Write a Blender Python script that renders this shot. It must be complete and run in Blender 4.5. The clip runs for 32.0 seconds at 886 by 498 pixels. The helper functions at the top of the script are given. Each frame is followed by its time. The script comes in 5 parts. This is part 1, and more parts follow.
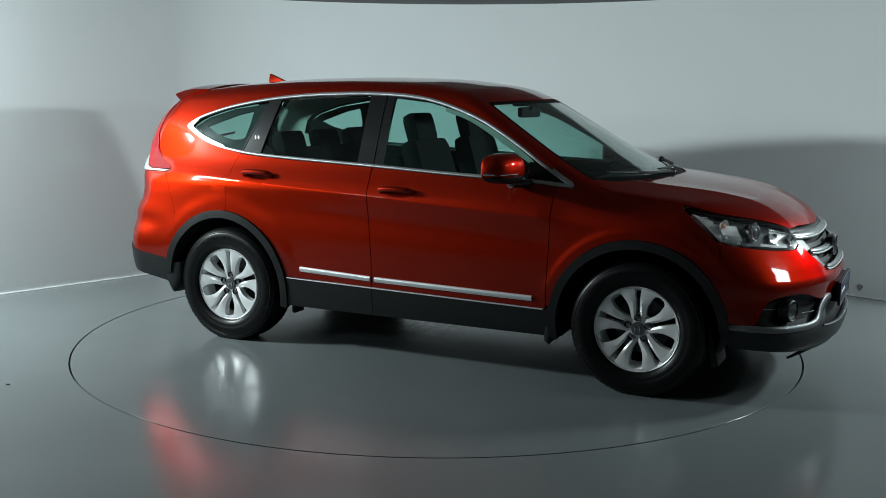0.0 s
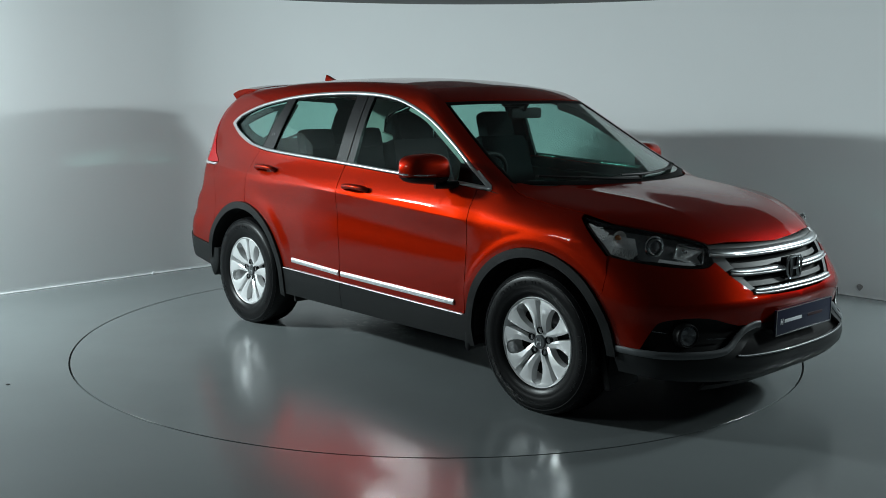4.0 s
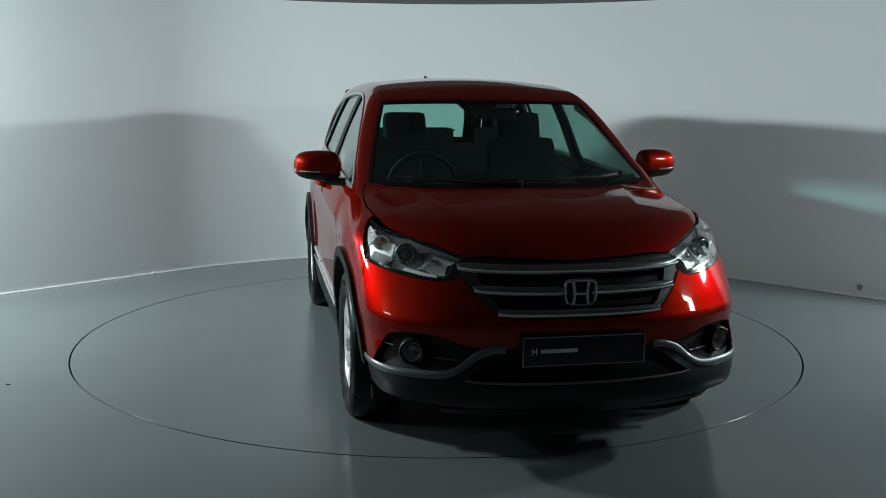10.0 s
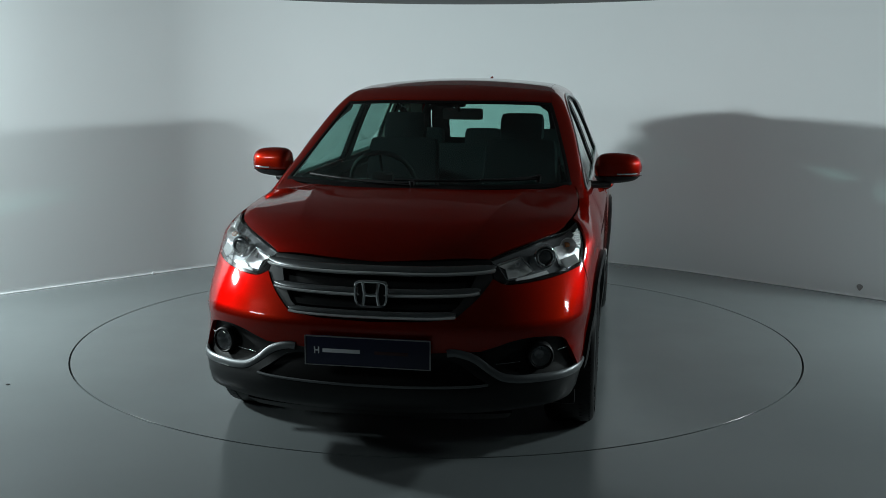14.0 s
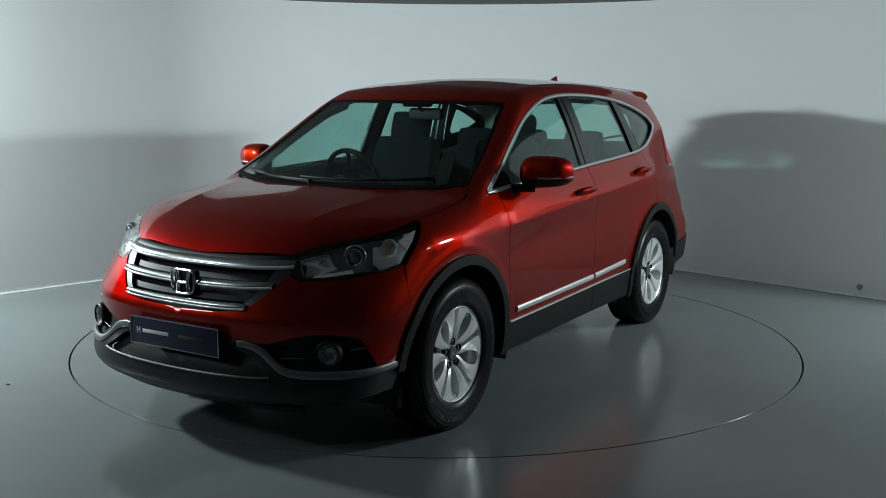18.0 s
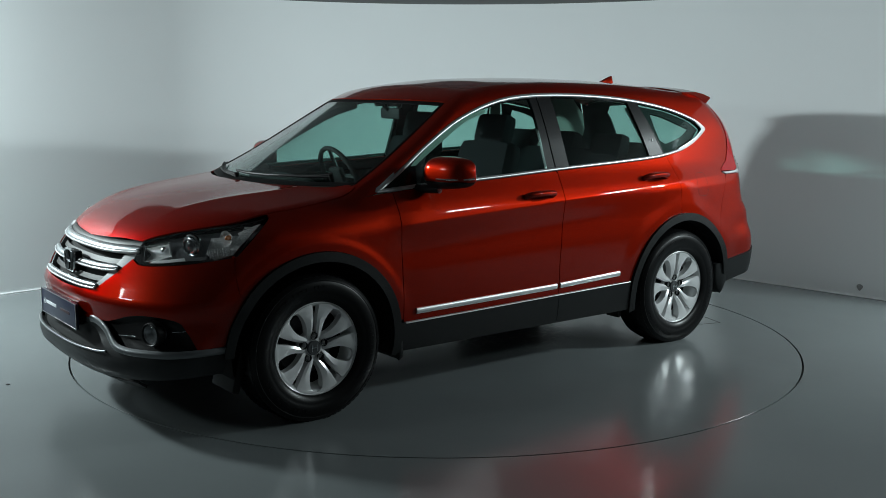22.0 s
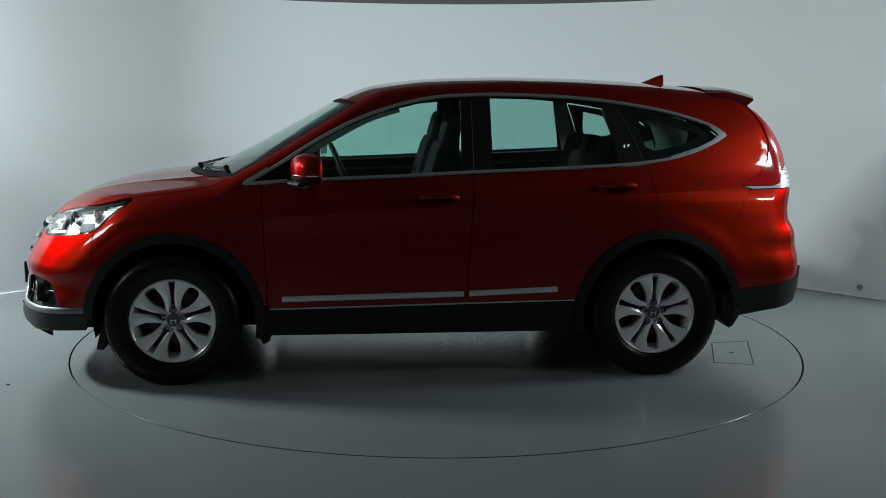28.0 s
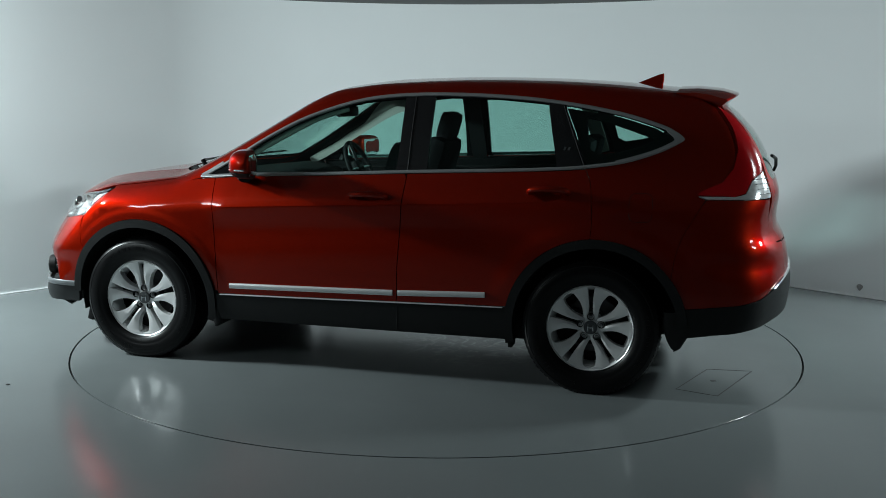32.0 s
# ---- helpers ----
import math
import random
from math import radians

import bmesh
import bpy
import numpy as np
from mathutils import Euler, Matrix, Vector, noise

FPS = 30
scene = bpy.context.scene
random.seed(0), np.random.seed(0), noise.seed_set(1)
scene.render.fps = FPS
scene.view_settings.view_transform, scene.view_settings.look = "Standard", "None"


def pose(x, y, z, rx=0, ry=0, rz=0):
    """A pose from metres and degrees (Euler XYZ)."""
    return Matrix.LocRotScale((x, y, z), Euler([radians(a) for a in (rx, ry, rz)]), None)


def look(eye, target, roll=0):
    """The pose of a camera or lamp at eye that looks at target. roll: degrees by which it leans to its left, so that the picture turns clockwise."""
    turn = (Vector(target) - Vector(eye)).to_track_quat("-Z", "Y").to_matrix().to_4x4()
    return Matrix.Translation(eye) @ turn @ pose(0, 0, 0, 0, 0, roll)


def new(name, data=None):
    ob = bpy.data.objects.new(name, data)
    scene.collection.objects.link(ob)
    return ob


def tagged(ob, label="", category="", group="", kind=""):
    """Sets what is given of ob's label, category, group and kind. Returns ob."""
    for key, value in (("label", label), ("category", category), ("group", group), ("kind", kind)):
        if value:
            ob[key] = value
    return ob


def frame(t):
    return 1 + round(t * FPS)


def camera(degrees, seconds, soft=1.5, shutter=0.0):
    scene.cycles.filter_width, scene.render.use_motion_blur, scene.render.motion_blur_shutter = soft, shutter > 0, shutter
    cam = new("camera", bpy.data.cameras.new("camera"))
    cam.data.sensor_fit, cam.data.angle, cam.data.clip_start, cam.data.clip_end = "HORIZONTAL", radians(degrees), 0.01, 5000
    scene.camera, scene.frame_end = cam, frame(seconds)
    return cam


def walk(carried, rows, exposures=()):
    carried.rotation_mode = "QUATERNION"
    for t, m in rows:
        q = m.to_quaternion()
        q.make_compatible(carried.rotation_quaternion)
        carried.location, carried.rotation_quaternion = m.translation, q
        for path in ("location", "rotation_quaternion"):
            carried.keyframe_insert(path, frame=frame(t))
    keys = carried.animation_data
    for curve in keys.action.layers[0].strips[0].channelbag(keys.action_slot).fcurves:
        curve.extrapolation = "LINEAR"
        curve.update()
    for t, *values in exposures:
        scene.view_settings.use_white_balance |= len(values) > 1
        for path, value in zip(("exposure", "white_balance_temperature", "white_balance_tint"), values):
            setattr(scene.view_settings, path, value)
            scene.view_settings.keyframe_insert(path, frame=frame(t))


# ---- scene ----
import functools

cam = camera(47.14, 32.0, soft=0.15)
EYE = (0.0, -6.436, 1.576)
VIEW = look(EYE, (EYE[0] + math.sin(radians(0.311)) * math.cos(radians(8.983)), EYE[1] + math.cos(radians(0.311)) * math.cos(radians(8.983)), EYE[2] - math.sin(radians(8.983))), 0.38)
walk(cam, [(0.0, VIEW), (32.0, VIEW)], exposures=[(0.0, 0.0), (32.0, 0.0)])

# ---- light: a windowless room with strip lights high on either side, plus added fill ----
world = bpy.data.worlds.new("world")
world.use_nodes = True
world.node_tree.nodes["Background"].inputs[0].default_value = (0.62, 0.8, 1.0, 1)
world.node_tree.nodes["Background"].inputs[1].default_value = 0.0
scene.world = world


def strip_or_fill_lamp(x, y, z, length, height, watts, aim):
    data = bpy.data.lights.new("strip_or_fill_lamp", "AREA")
    data.shape, data.size, data.size_y, data.energy, data.color = "RECTANGLE", length, height, watts, (0.84, 0.98, 0.995)
    ob = new("strip_or_fill_lamp", data)
    ob.matrix_world = look((x, y, z), aim)
    return ob


strip_or_fill_lamp(5.10, -0.25, 2.29, 0.55, 0.16, 128, (1.8, 0.3, 0.2))
strip_or_fill_lamp(-4.55, -0.40, 2.22, 0.55, 0.16, 212, (-1.8, 0.3, 0.2))
# two unseen fill lamps, added to lift the wall's shadow and the car's front
strip_or_fill_lamp(4.40, -2.20, 2.26, 0.9, 0.3, 40, (3.1, 1.4, 0.9))
strip_or_fill_lamp(-4.55, -2.90, 2.22, 0.9, 0.3, 25, (1.5, -0.6, 0.8))


# ---- materials ----
def material(name, color, rough=0.5, metal=0.0, coat=0.0, spec=0.5, vary=0.0, size=8.0, bump=0.0, bump_size=60.0, rough_vary=0.0, emit=None):
    m = bpy.data.materials.new(name)
    m.use_nodes = True
    t = m.node_tree
    b = t.nodes["Principled BSDF"]
    b.inputs["Base Color"].default_value = (*color, 1)
    b.inputs["Roughness"].default_value = rough
    b.inputs["Metallic"].default_value = metal
    b.inputs["Coat Weight"].default_value = coat
    b.inputs["Coat Roughness"].default_value = 0.04
    b.inputs["Specular IOR Level"].default_value = spec
    if emit:
        b.inputs["Emission Color"].default_value = (*emit, 1)
        b.inputs["Emission Strength"].default_value = 1.0
    if vary or rough_vary or bump:
        co = t.nodes.new("ShaderNodeTexCoord")
    if vary or rough_vary:
        n = t.nodes.new("ShaderNodeTexNoise")
        n.inputs["Scale"].default_value, n.inputs["Detail"].default_value = size, 6
        t.links.new(co.outputs["Object"], n.inputs["Vector"])
    if vary:
        mix = t.nodes.new("ShaderNodeMixRGB")
        mix.inputs[1].default_value = (*[c * (1 - vary) for c in color], 1)
        mix.inputs[2].default_value = (*[min(1, c * (1 + vary)) for c in color], 1)
        t.links.new(n.outputs["Fac"], mix.inputs[0])
        t.links.new(mix.outputs[0], b.inputs["Base Color"])
    if rough_vary:
        r = t.nodes.new("ShaderNodeMapRange")
        r.inputs["From Min"].default_value, r.inputs["From Max"].default_value = 0.3, 0.7
        r.inputs["To Min"].default_value, r.inputs["To Max"].default_value = max(0, rough - rough_vary), rough + rough_vary
        t.links.new(n.outputs["Fac"], r.inputs["Value"])
        t.links.new(r.outputs[0], b.inputs["Roughness"])
    if bump:
        n2 = t.nodes.new("ShaderNodeTexNoise")
        n2.inputs["Scale"].default_value, n2.inputs["Detail"].default_value = bump_size, 3
        t.links.new(co.outputs["Object"], n2.inputs["Vector"])
        bp = t.nodes.new("ShaderNodeBump")
        bp.inputs["Strength"].default_value, bp.inputs["Distance"].default_value = bump, 0.004
        t.links.new(n2.outputs["Fac"], bp.inputs["Height"])
        t.links.new(bp.outputs[0], b.inputs["Normal"])
    return m


def glass(name, tint, gloss=1.0):
    """Clear tinted glass: a see-through tint under a thin mirror coat."""
    m = bpy.data.materials.new(name)
    m.use_nodes = True
    t = m.node_tree
    t.nodes.remove(t.nodes["Principled BSDF"])
    a, g, f, x, p, k = (t.nodes.new("ShaderNode" + k) for k in ("BsdfTransparent", "BsdfGlossy", "LayerWeight", "MixShader", "Math", "Math"))
    a.inputs[0].default_value = (*tint, 1)
    g.inputs["Roughness"].default_value = 0.015
    g.inputs["Color"].default_value = (gloss, gloss, gloss, 1)
    f.inputs["Blend"].default_value = 0.5
    p.operation, k.operation = "POWER", "MULTIPLY_ADD"
    p.inputs[1].default_value, k.inputs[1].default_value, k.inputs[2].default_value = 5.0, 0.90, 0.035
    t.links.new(f.outputs["Facing"], p.inputs[0])
    t.links.new(p.outputs[0], k.inputs[0])
    t.links.new(k.outputs[0], x.inputs[0])
    t.links.new(a.outputs[0], x.inputs[1])
    t.links.new(g.outputs[0], x.inputs[2])
    t.links.new(x.outputs[0], t.nodes["Material Output"].inputs["Surface"])
    return m


def metallic_paint():
    """Dark orange-red metallic lacquer: fine flakes under a clear coat."""
    m = material("red_metallic_paint", (0.40, 0.022, 0.006), 0.43, 0.74, 1.0, spec=0.0)
    t = m.node_tree
    b = t.nodes["Principled BSDF"]
    co, v, mix = (t.nodes.new("ShaderNode" + k) for k in ("TexCoord", "TexVoronoi", "MixRGB"))
    v.inputs["Scale"].default_value = 900
    mix.inputs[1].default_value = (0.150, 0.0064, 0.0021, 1)
    mix.inputs[2].default_value = (0.365, 0.0175, 0.0046, 1)
    b.inputs["Specular Tint"].default_value = (0.55, 0.03, 0.008, 1)
    b.inputs["Coat IOR"].default_value = 1.38
    b.inputs["Coat Roughness"].default_value = 0.045
    t.links.new(co.outputs["Object"], v.inputs["Vector"])
    t.links.new(v.outputs["Color"], mix.inputs[0])
    t.links.new(mix.outputs[0], b.inputs["Base Color"])
    return m


PAINT = metallic_paint()
CHROME = material("chrome", (0.82, 0.84, 0.85), 0.10, 1.0)
BAR_GLINT = material("grille_edge_glint", (0.90, 0.91, 0.92), 0.22, 0.5)
MOULDING = material("satin_chrome", (0.78, 0.80, 0.81), 0.34, 0.6, 0.5)
# for walls out of view: grey chosen for weak bounce and dark reflections
UNSEEN_WALL = material("unseen_dark_wall", (0.16, 0.165, 0.17), 0.85, vary=0.1, size=2)
WINDOW_CHROME = material("window_chrome", (0.50, 0.515, 0.525), 0.30, 0.7, vary=0.05, size=20)
SATIN = material("satin_silver", (0.40, 0.415, 0.425), 0.26, 1.0, vary=0.05, size=40)
ALLOY = material("silver_alloy", (0.86, 0.865, 0.87), 0.28, 0.45, 0.5, vary=0.04, size=30)
ALLOY_DARK = material("dark_alloy", (0.03, 0.031, 0.033), 0.5, 0.5, vary=0.2, size=30)
RUBBER = material("tyre_rubber", (0.004, 0.004, 0.0045), 0.34, spec=0.24, vary=0.25, size=30, bump=0.10, bump_size=90)
PLASTIC = material("grey_plastic", (0.0105, 0.0115, 0.012), 0.45, spec=0.22, vary=0.12, size=20, bump=0.25, bump_size=700)
SILVER_TRIM = material("silver_bumper_paint", (0.135, 0.145, 0.152), 0.38, 0.35, 0.3, vary=0.05, size=15)
GREY_TRIM = material("grey_bumper_paint", (0.017, 0.0185, 0.0195), 0.42, 0.1, spec=0.3, vary=0.06, size=12)
BLACK = material("black_plastic", (0.009, 0.009, 0.0095), 0.5, spec=0.25, vary=0.2, size=25)
GLOSS_BLACK = material("gloss_black", (0.006, 0.006, 0.0065), 0.14, spec=0.3)
PILLAR = material("pillar_gloss", (0.009, 0.009, 0.010), 0.26, spec=0.7)
HOUSING = material("grey_lamp_housing", (0.26, 0.27, 0.285), 0.24, 0.5, 0.4, vary=0.35, size=45, bump=0.3, bump_size=45)
REFLECTOR = material("bright_reflector", (0.92, 0.925, 0.93), 0.2, 0.3, bump=1.0, bump_size=110)
DARK_CHROME = material("smoked_chrome", (0.065, 0.066, 0.067), 0.42, 0.6, vary=0.05, size=30)
SEAL = material("black_rubber_seal", (0.003, 0.003, 0.0032), 0.6, spec=0.1, vary=0.2)
VOID = material("wheel_well_liner", (0.006, 0.006, 0.006), 0.9, vary=0.2)
GLASS = glass("tinted_glass", (0.76, 0.905, 0.875))
CLEAR = glass("clear_lens", (0.985, 0.99, 0.99))
RED_LENS = material("red_lens", (0.40, 0.004, 0.007), 0.12, coat=0.3, spec=0.3, vary=0.15, size=60)
CLEAR_LENS = material("clear_tail_lens", (0.74, 0.75, 0.76), 0.14, 0.4, coat=1.0, vary=0.3, size=70)
AMBER = material("amber_bulb", (0.40, 0.13, 0.03), 0.25)
FABRIC = material("black_seat_fabric", (0.014, 0.014, 0.0155), 0.9, spec=0.1, vary=0.3, size=60, bump=0.3, bump_size=500)
LINING = material("beige_lining", (0.60, 0.59, 0.545), 0.85, vary=0.05, size=15)
DASH = material("dashboard_plastic", (0.012, 0.0125, 0.013), 0.65, spec=0.2, vary=0.1, size=30, bump=0.2, bump_size=600)
PLATE_BLUE = material("dark_blue_plate", (0.006, 0.009, 0.035), 0.35, vary=0.1)
PLATE_MARK = material("plate_mark_white", (0.75, 0.77, 0.8), 0.5)
PLATE_RED = material("plate_mark_red", (0.035, 0.006, 0.010), 0.5)
STEEL = material("brushed_steel", (0.42, 0.42, 0.43), 0.32, 1.0, vary=0.1, size=50)
DISC = material("brake_disc_steel", (0.12, 0.12, 0.125), 0.42, 0.8, vary=0.2, size=40)
FLOOR = material("grey_floor_paint", (0.157, 0.173, 0.176), 0.18, spec=0.19, vary=0.06, size=1.4, rough_vary=0.04, bump=0.07, bump_size=14)
TABLE = material("grey_turntable_paint", (0.157, 0.173, 0.176), 0.18, spec=0.19, vary=0.08, size=2.2, rough_vary=0.04, bump=0.07, bump_size=14)


def add_dusty_sheen(m, at, reach):
    """A streaky patch of dust and reflected light, painted paler than the deck."""
    t = m.node_tree
    b = t.nodes["Principled BSDF"]
    co, off, dist, fade, grain, ramp_, mul, mix = (t.nodes.new("ShaderNode" + k) for k in ("TexCoord", "Mapping", "VectorMath", "MapRange", "TexNoise", "MapRange", "Math", "MixRGB"))
    off.inputs["Location"].default_value = (-at[0], -at[1], 0)
    dist.operation, mul.operation = "LENGTH", "MULTIPLY"
    fade.inputs["From Min"].default_value, fade.inputs["From Max"].default_value = reach, reach * .2
    grain.inputs["Scale"].default_value, grain.inputs["Detail"].default_value, grain.inputs["Distortion"].default_value = 7, 7, 2.5
    ramp_.inputs["From Min"].default_value, ramp_.inputs["From Max"].default_value = .48, .75
    t.links.new(co.outputs["Object"], off.inputs["Vector"])
    t.links.new(off.outputs[0], dist.inputs[0])
    t.links.new(dist.outputs["Value"], fade.inputs["Value"])
    t.links.new(off.outputs[0], grain.inputs["Vector"])
    t.links.new(grain.outputs["Fac"], ramp_.inputs["Value"])
    t.links.new(fade.outputs[0], mul.inputs[0])
    t.links.new(ramp_.outputs[0], mul.inputs[1])
    old = b.inputs["Base Color"].links[0].from_socket
    t.links.new(mul.outputs[0], mix.inputs[0])
    t.links.new(old, mix.inputs[1])
    mix.inputs[2].default_value = (.34, .36, .365, 1)
    t.links.new(mix.outputs[0], b.inputs["Base Color"])


# dusty reflection under the car, put into the deck's colour
add_dusty_sheen(TABLE, (-.25, .29), .62)
SEAM = material("dark_floor_joint", (0.012, 0.012, 0.013), 0.7)
WALL = material("white_wall_paint", (0.86, 0.89, 0.90), 0.75, vary=0.02, size=1.2, bump=0.05, bump_size=40)
CEILING = material("grey_ceiling_paint", (0.15, 0.155, 0.157), 0.85, vary=0.04, size=2)


# ---- building helpers ----
def mesh_from(name, verts, faces, mat, normals=None, smooth=True):
    me = bpy.data.meshes.new(name)
    me.from_pydata([tuple(v) for v in verts], [], [tuple(f) for f in faces])
    me.materials.append(mat)
    me.polygons.foreach_set("use_smooth", [smooth] * len(me.polygons))
    me.update()
    if normals is not None:
        me.normals_split_custom_set_from_vertices([tuple(n) for n in normals])
    return me


def put(name, me, parent, label="", at=None):
    ob = new(name, me)
    ob.parent = parent
    if at is not None:
        ob.matrix_basis = at
    return tagged(ob, label) if label else ob


def part(name, bm, mat, parent, label="", at=None, smooth=True, angle=35):
    """Links a bmesh as one part of a thing; edges sharper than the angle stay sharp."""
    me = bpy.data.meshes.new(name)
    if smooth:
        bm.normal_update()
        for f in bm.faces:
            f.smooth = True
        for e in bm.edges:
            e.smooth = not (len(e.link_faces) == 2 and e.calc_face_angle(0) > radians(angle))
    bm.to_mesh(me)
    bm.free()
    me.materials.append(mat)
    return put(name, me, parent, label, at)


def box(bm, lo, hi, bevel=0.0, turn=None):
    """Adds a box, its edges rounded, to a bmesh."""
    c, s = [(a + b) / 2 for a, b in zip(lo, hi)], [b - a for a, b in zip(lo, hi)]
    one = bmesh.new()
    bmesh.ops.create_cube(one, size=1)
    bmesh.ops.scale(one, vec=s, verts=one.verts)
    if bevel:
        bmesh.ops.bevel(one, geom=one.edges[:] + one.verts[:], offset=bevel, segments=2, affect="EDGES", profile=0.6)
    m = Matrix.Translation(c) @ (turn or Matrix())
    bmesh.ops.transform(one, matrix=m, verts=one.verts)
    tmp = bpy.data.meshes.new("tmp")
    one.to_mesh(tmp)
    one.free()
    bm.from_mesh(tmp)
    bpy.data.meshes.remove(tmp)


def lathe(profile, steps=64, closed=False):
    """A surface turned round the Y axis from (radius, y) pairs."""
    bm = bmesh.new()
    rings = []
    for r, y in profile:
        rings.append([bm.verts.new((r * math.cos(2 * math.pi * k / steps), y, r * math.sin(2 * math.pi * k / steps))) for k in range(steps)])
    for a, b in zip(rings, rings[1:] + (rings[:1] if closed else [])):
        for k in range(steps):
            bm.faces.new((a[k], a[(k + 1) % steps], b[(k + 1) % steps], b[k]))
    bmesh.ops.recalc_face_normals(bm, faces=bm.faces)
    return bm


def tube(points, radius, sides=8, closed=False, flat=1.0):
    """A round bar along a line of points."""
    bm = bmesh.new()
    pts = [Vector(q) for q in points]
    n = len(pts)
    rings = []
    for i, q in enumerate(pts):
        d = (pts[(i + 1) % n] - pts[i - 1]) if closed else (pts[min(i + 1, n - 1)] - pts[max(i - 1, 0)])
        d.normalize()
        a = d.cross(Vector((0, 0, 1)) if abs(d.z) < 0.9 else Vector((1, 0, 0))).normalized()
        b = a.cross(d)
        rings.append([bm.verts.new(q + radius * (math.cos(t) * a + flat * math.sin(t) * b)) for t in (2 * math.pi * k / sides for k in range(sides))])
    for i in range(n if closed else n - 1):
        r, s = rings[i], rings[(i + 1) % n]
        for k in range(sides):
            bm.faces.new((r[k], r[(k + 1) % sides], s[(k + 1) % sides], s[k]))
    if not closed:
        bm.faces.new(rings[0][::-1])
        bm.faces.new(rings[-1])
    bmesh.ops.recalc_face_normals(bm, faces=bm.faces)
    return bm


def bend(points, n=8):
    """Dense samples of a smooth line through the points (2D or 3D)."""
    p = np.asarray(points, float)
    q = np.vstack([2 * p[0] - p[1], p, 2 * p[-1] - p[-2]])
    out = []
    for i in range(1, len(q) - 2):
        for s in np.arange(n) / n:
            out.append(0.5 * (2 * q[i] + (q[i + 1] - q[i - 1]) * s + (2 * q[i - 1] - 5 * q[i] + 4 * q[i + 1] - q[i + 2]) * s * s
                              + (3 * q[i] - q[i - 1] - 3 * q[i + 1] + q[i + 2]) * s ** 3))
    return np.array(out + [p[-1]])


# ---- the car's skin: x forward, y to its left, z up, midway between the axles ----

def curve(x, xs, ys):
    """Smooth monotone interpolation through (xs, ys), held level past the ends."""
    xs, ys = np.asarray(xs, float), np.asarray(ys, float)
    x = np.clip(np.asarray(x, float), xs[0], xs[-1])
    h, d = np.diff(xs), np.diff(ys) / np.diff(xs)
    m = np.concatenate([[d[0]], np.where(d[:-1] * d[1:] > 0, 2 * d[:-1] * d[1:] / np.where(np.abs(d[:-1] + d[1:]) < 1e-9, 1, d[:-1] + d[1:]), 0), [d[-1]]])
    i = np.clip(np.searchsorted(xs, x) - 1, 0, len(h) - 1)
    s = (x - xs[i]) / h[i]
    return ((1 + 2 * s) * (1 - s) ** 2 * ys[i] + s * (1 - s) ** 2 * h[i] * m[i]
            + s * s * (3 - 2 * s) * ys[i + 1] + s * s * (s - 1) * h[i] * m[i + 1])


def ramp(v, a, b):
    s = np.clip((v - a) / (b - a), 0, 1)
    return s * s * (3 - 2 * s)


def smooth_max(a, b, k):
    h = np.clip(0.5 + 0.5 * (a - b) / k, 0, 1)
    return b + (a - b) * h + k * h * (1 - h)


A_F, A_R, R_OUT, R_IN, Z_HUB = 1.30, -1.33, 0.474, 0.428, 0.35


def shoulder(x):
    return .946 - .050 * x


def half_width(x, z):
    w = curve(z, (.16, .22, .28, .38, .48, .58, .72, .88, .96, 1.01, 1.06, 1.11, 1.20, 1.33, 1.50, 1.57, 1.63, 1.72),
              (.80, .855, .876, .889, .894, .896, .897, .897, .890, .873, .848, .822, .785, .735, .656, .612, .555, .44))
    fore = (.02 + .065 * ramp(z, .88, 1.02)) * (np.maximum(0, x - .3) / 1.2) ** 2
    aft = (.02 + .085 * ramp(z, .55, 1.0) - .035 * ramp(z, 1.1, 1.4)) * (np.maximum(0, -x - 1.0)) ** 2
    flare = ramp(z, .40, .62) * (1 - ramp(z, .92, 1.12)) * (.019 * np.exp(-((x - 1.30) / .34) ** 2) + .006 * np.exp(-((x + 1.33) / .40) ** 2))
    # raised lips round the wheel arches
    lip = ramp(z, .42, .60) * (.007 * (1 - ramp(np.hypot(x - A_F, z - .345), .505, .555)) + .006 * (1 - ramp(np.hypot(x - A_R, z - .345), .51, .60)))
    # sharp shoulder line through the door handles
    along = ramp(x, -1.95, -1.2) * (1 - ramp(x, .74, .92))
    d = z - shoulder(x)
    near = np.sqrt(d * d + .003 ** 2)
    crease = along * (.012 * np.exp(-near / np.where(d > 0, .11, .050)) - .006 * np.exp(-((d + .13) / .08) ** 2))
    flare = flare + lip
    barrel = .036 * ramp(x, 1.45, 2.0) * np.clip((z - .60) / .28, -1, 1) ** 2
    barrel = barrel + .022 * np.exp(-((z - .545) / .07) ** 2) * ramp(x, 1.62, 1.95)
    scoop = .010 * np.exp(-((z - .705) / .055) ** 2) * ramp(-x, 1.78, 2.02)
    return w - fore - aft - barrel - scoop + flare + crease


def nose(y, z):
    f0 = curve(z, (.14, .20, .25, .30, .34, .40, .465, .525, .575, .605, .64, .68, .741, .80, .863, .92, 1.0, 1.1),
               (2.00, 2.10, 2.18, 2.235, 2.245, 2.234, 2.206, 2.200, 2.211, 2.216, 2.200, 2.181, 2.146, 2.108, 2.056, 2.00, 1.88, 1.70))
    return f0 - curve(z, (.2, .5, .85, 1.0), (.46, .5, .64, .7)) * np.abs(y) ** 3


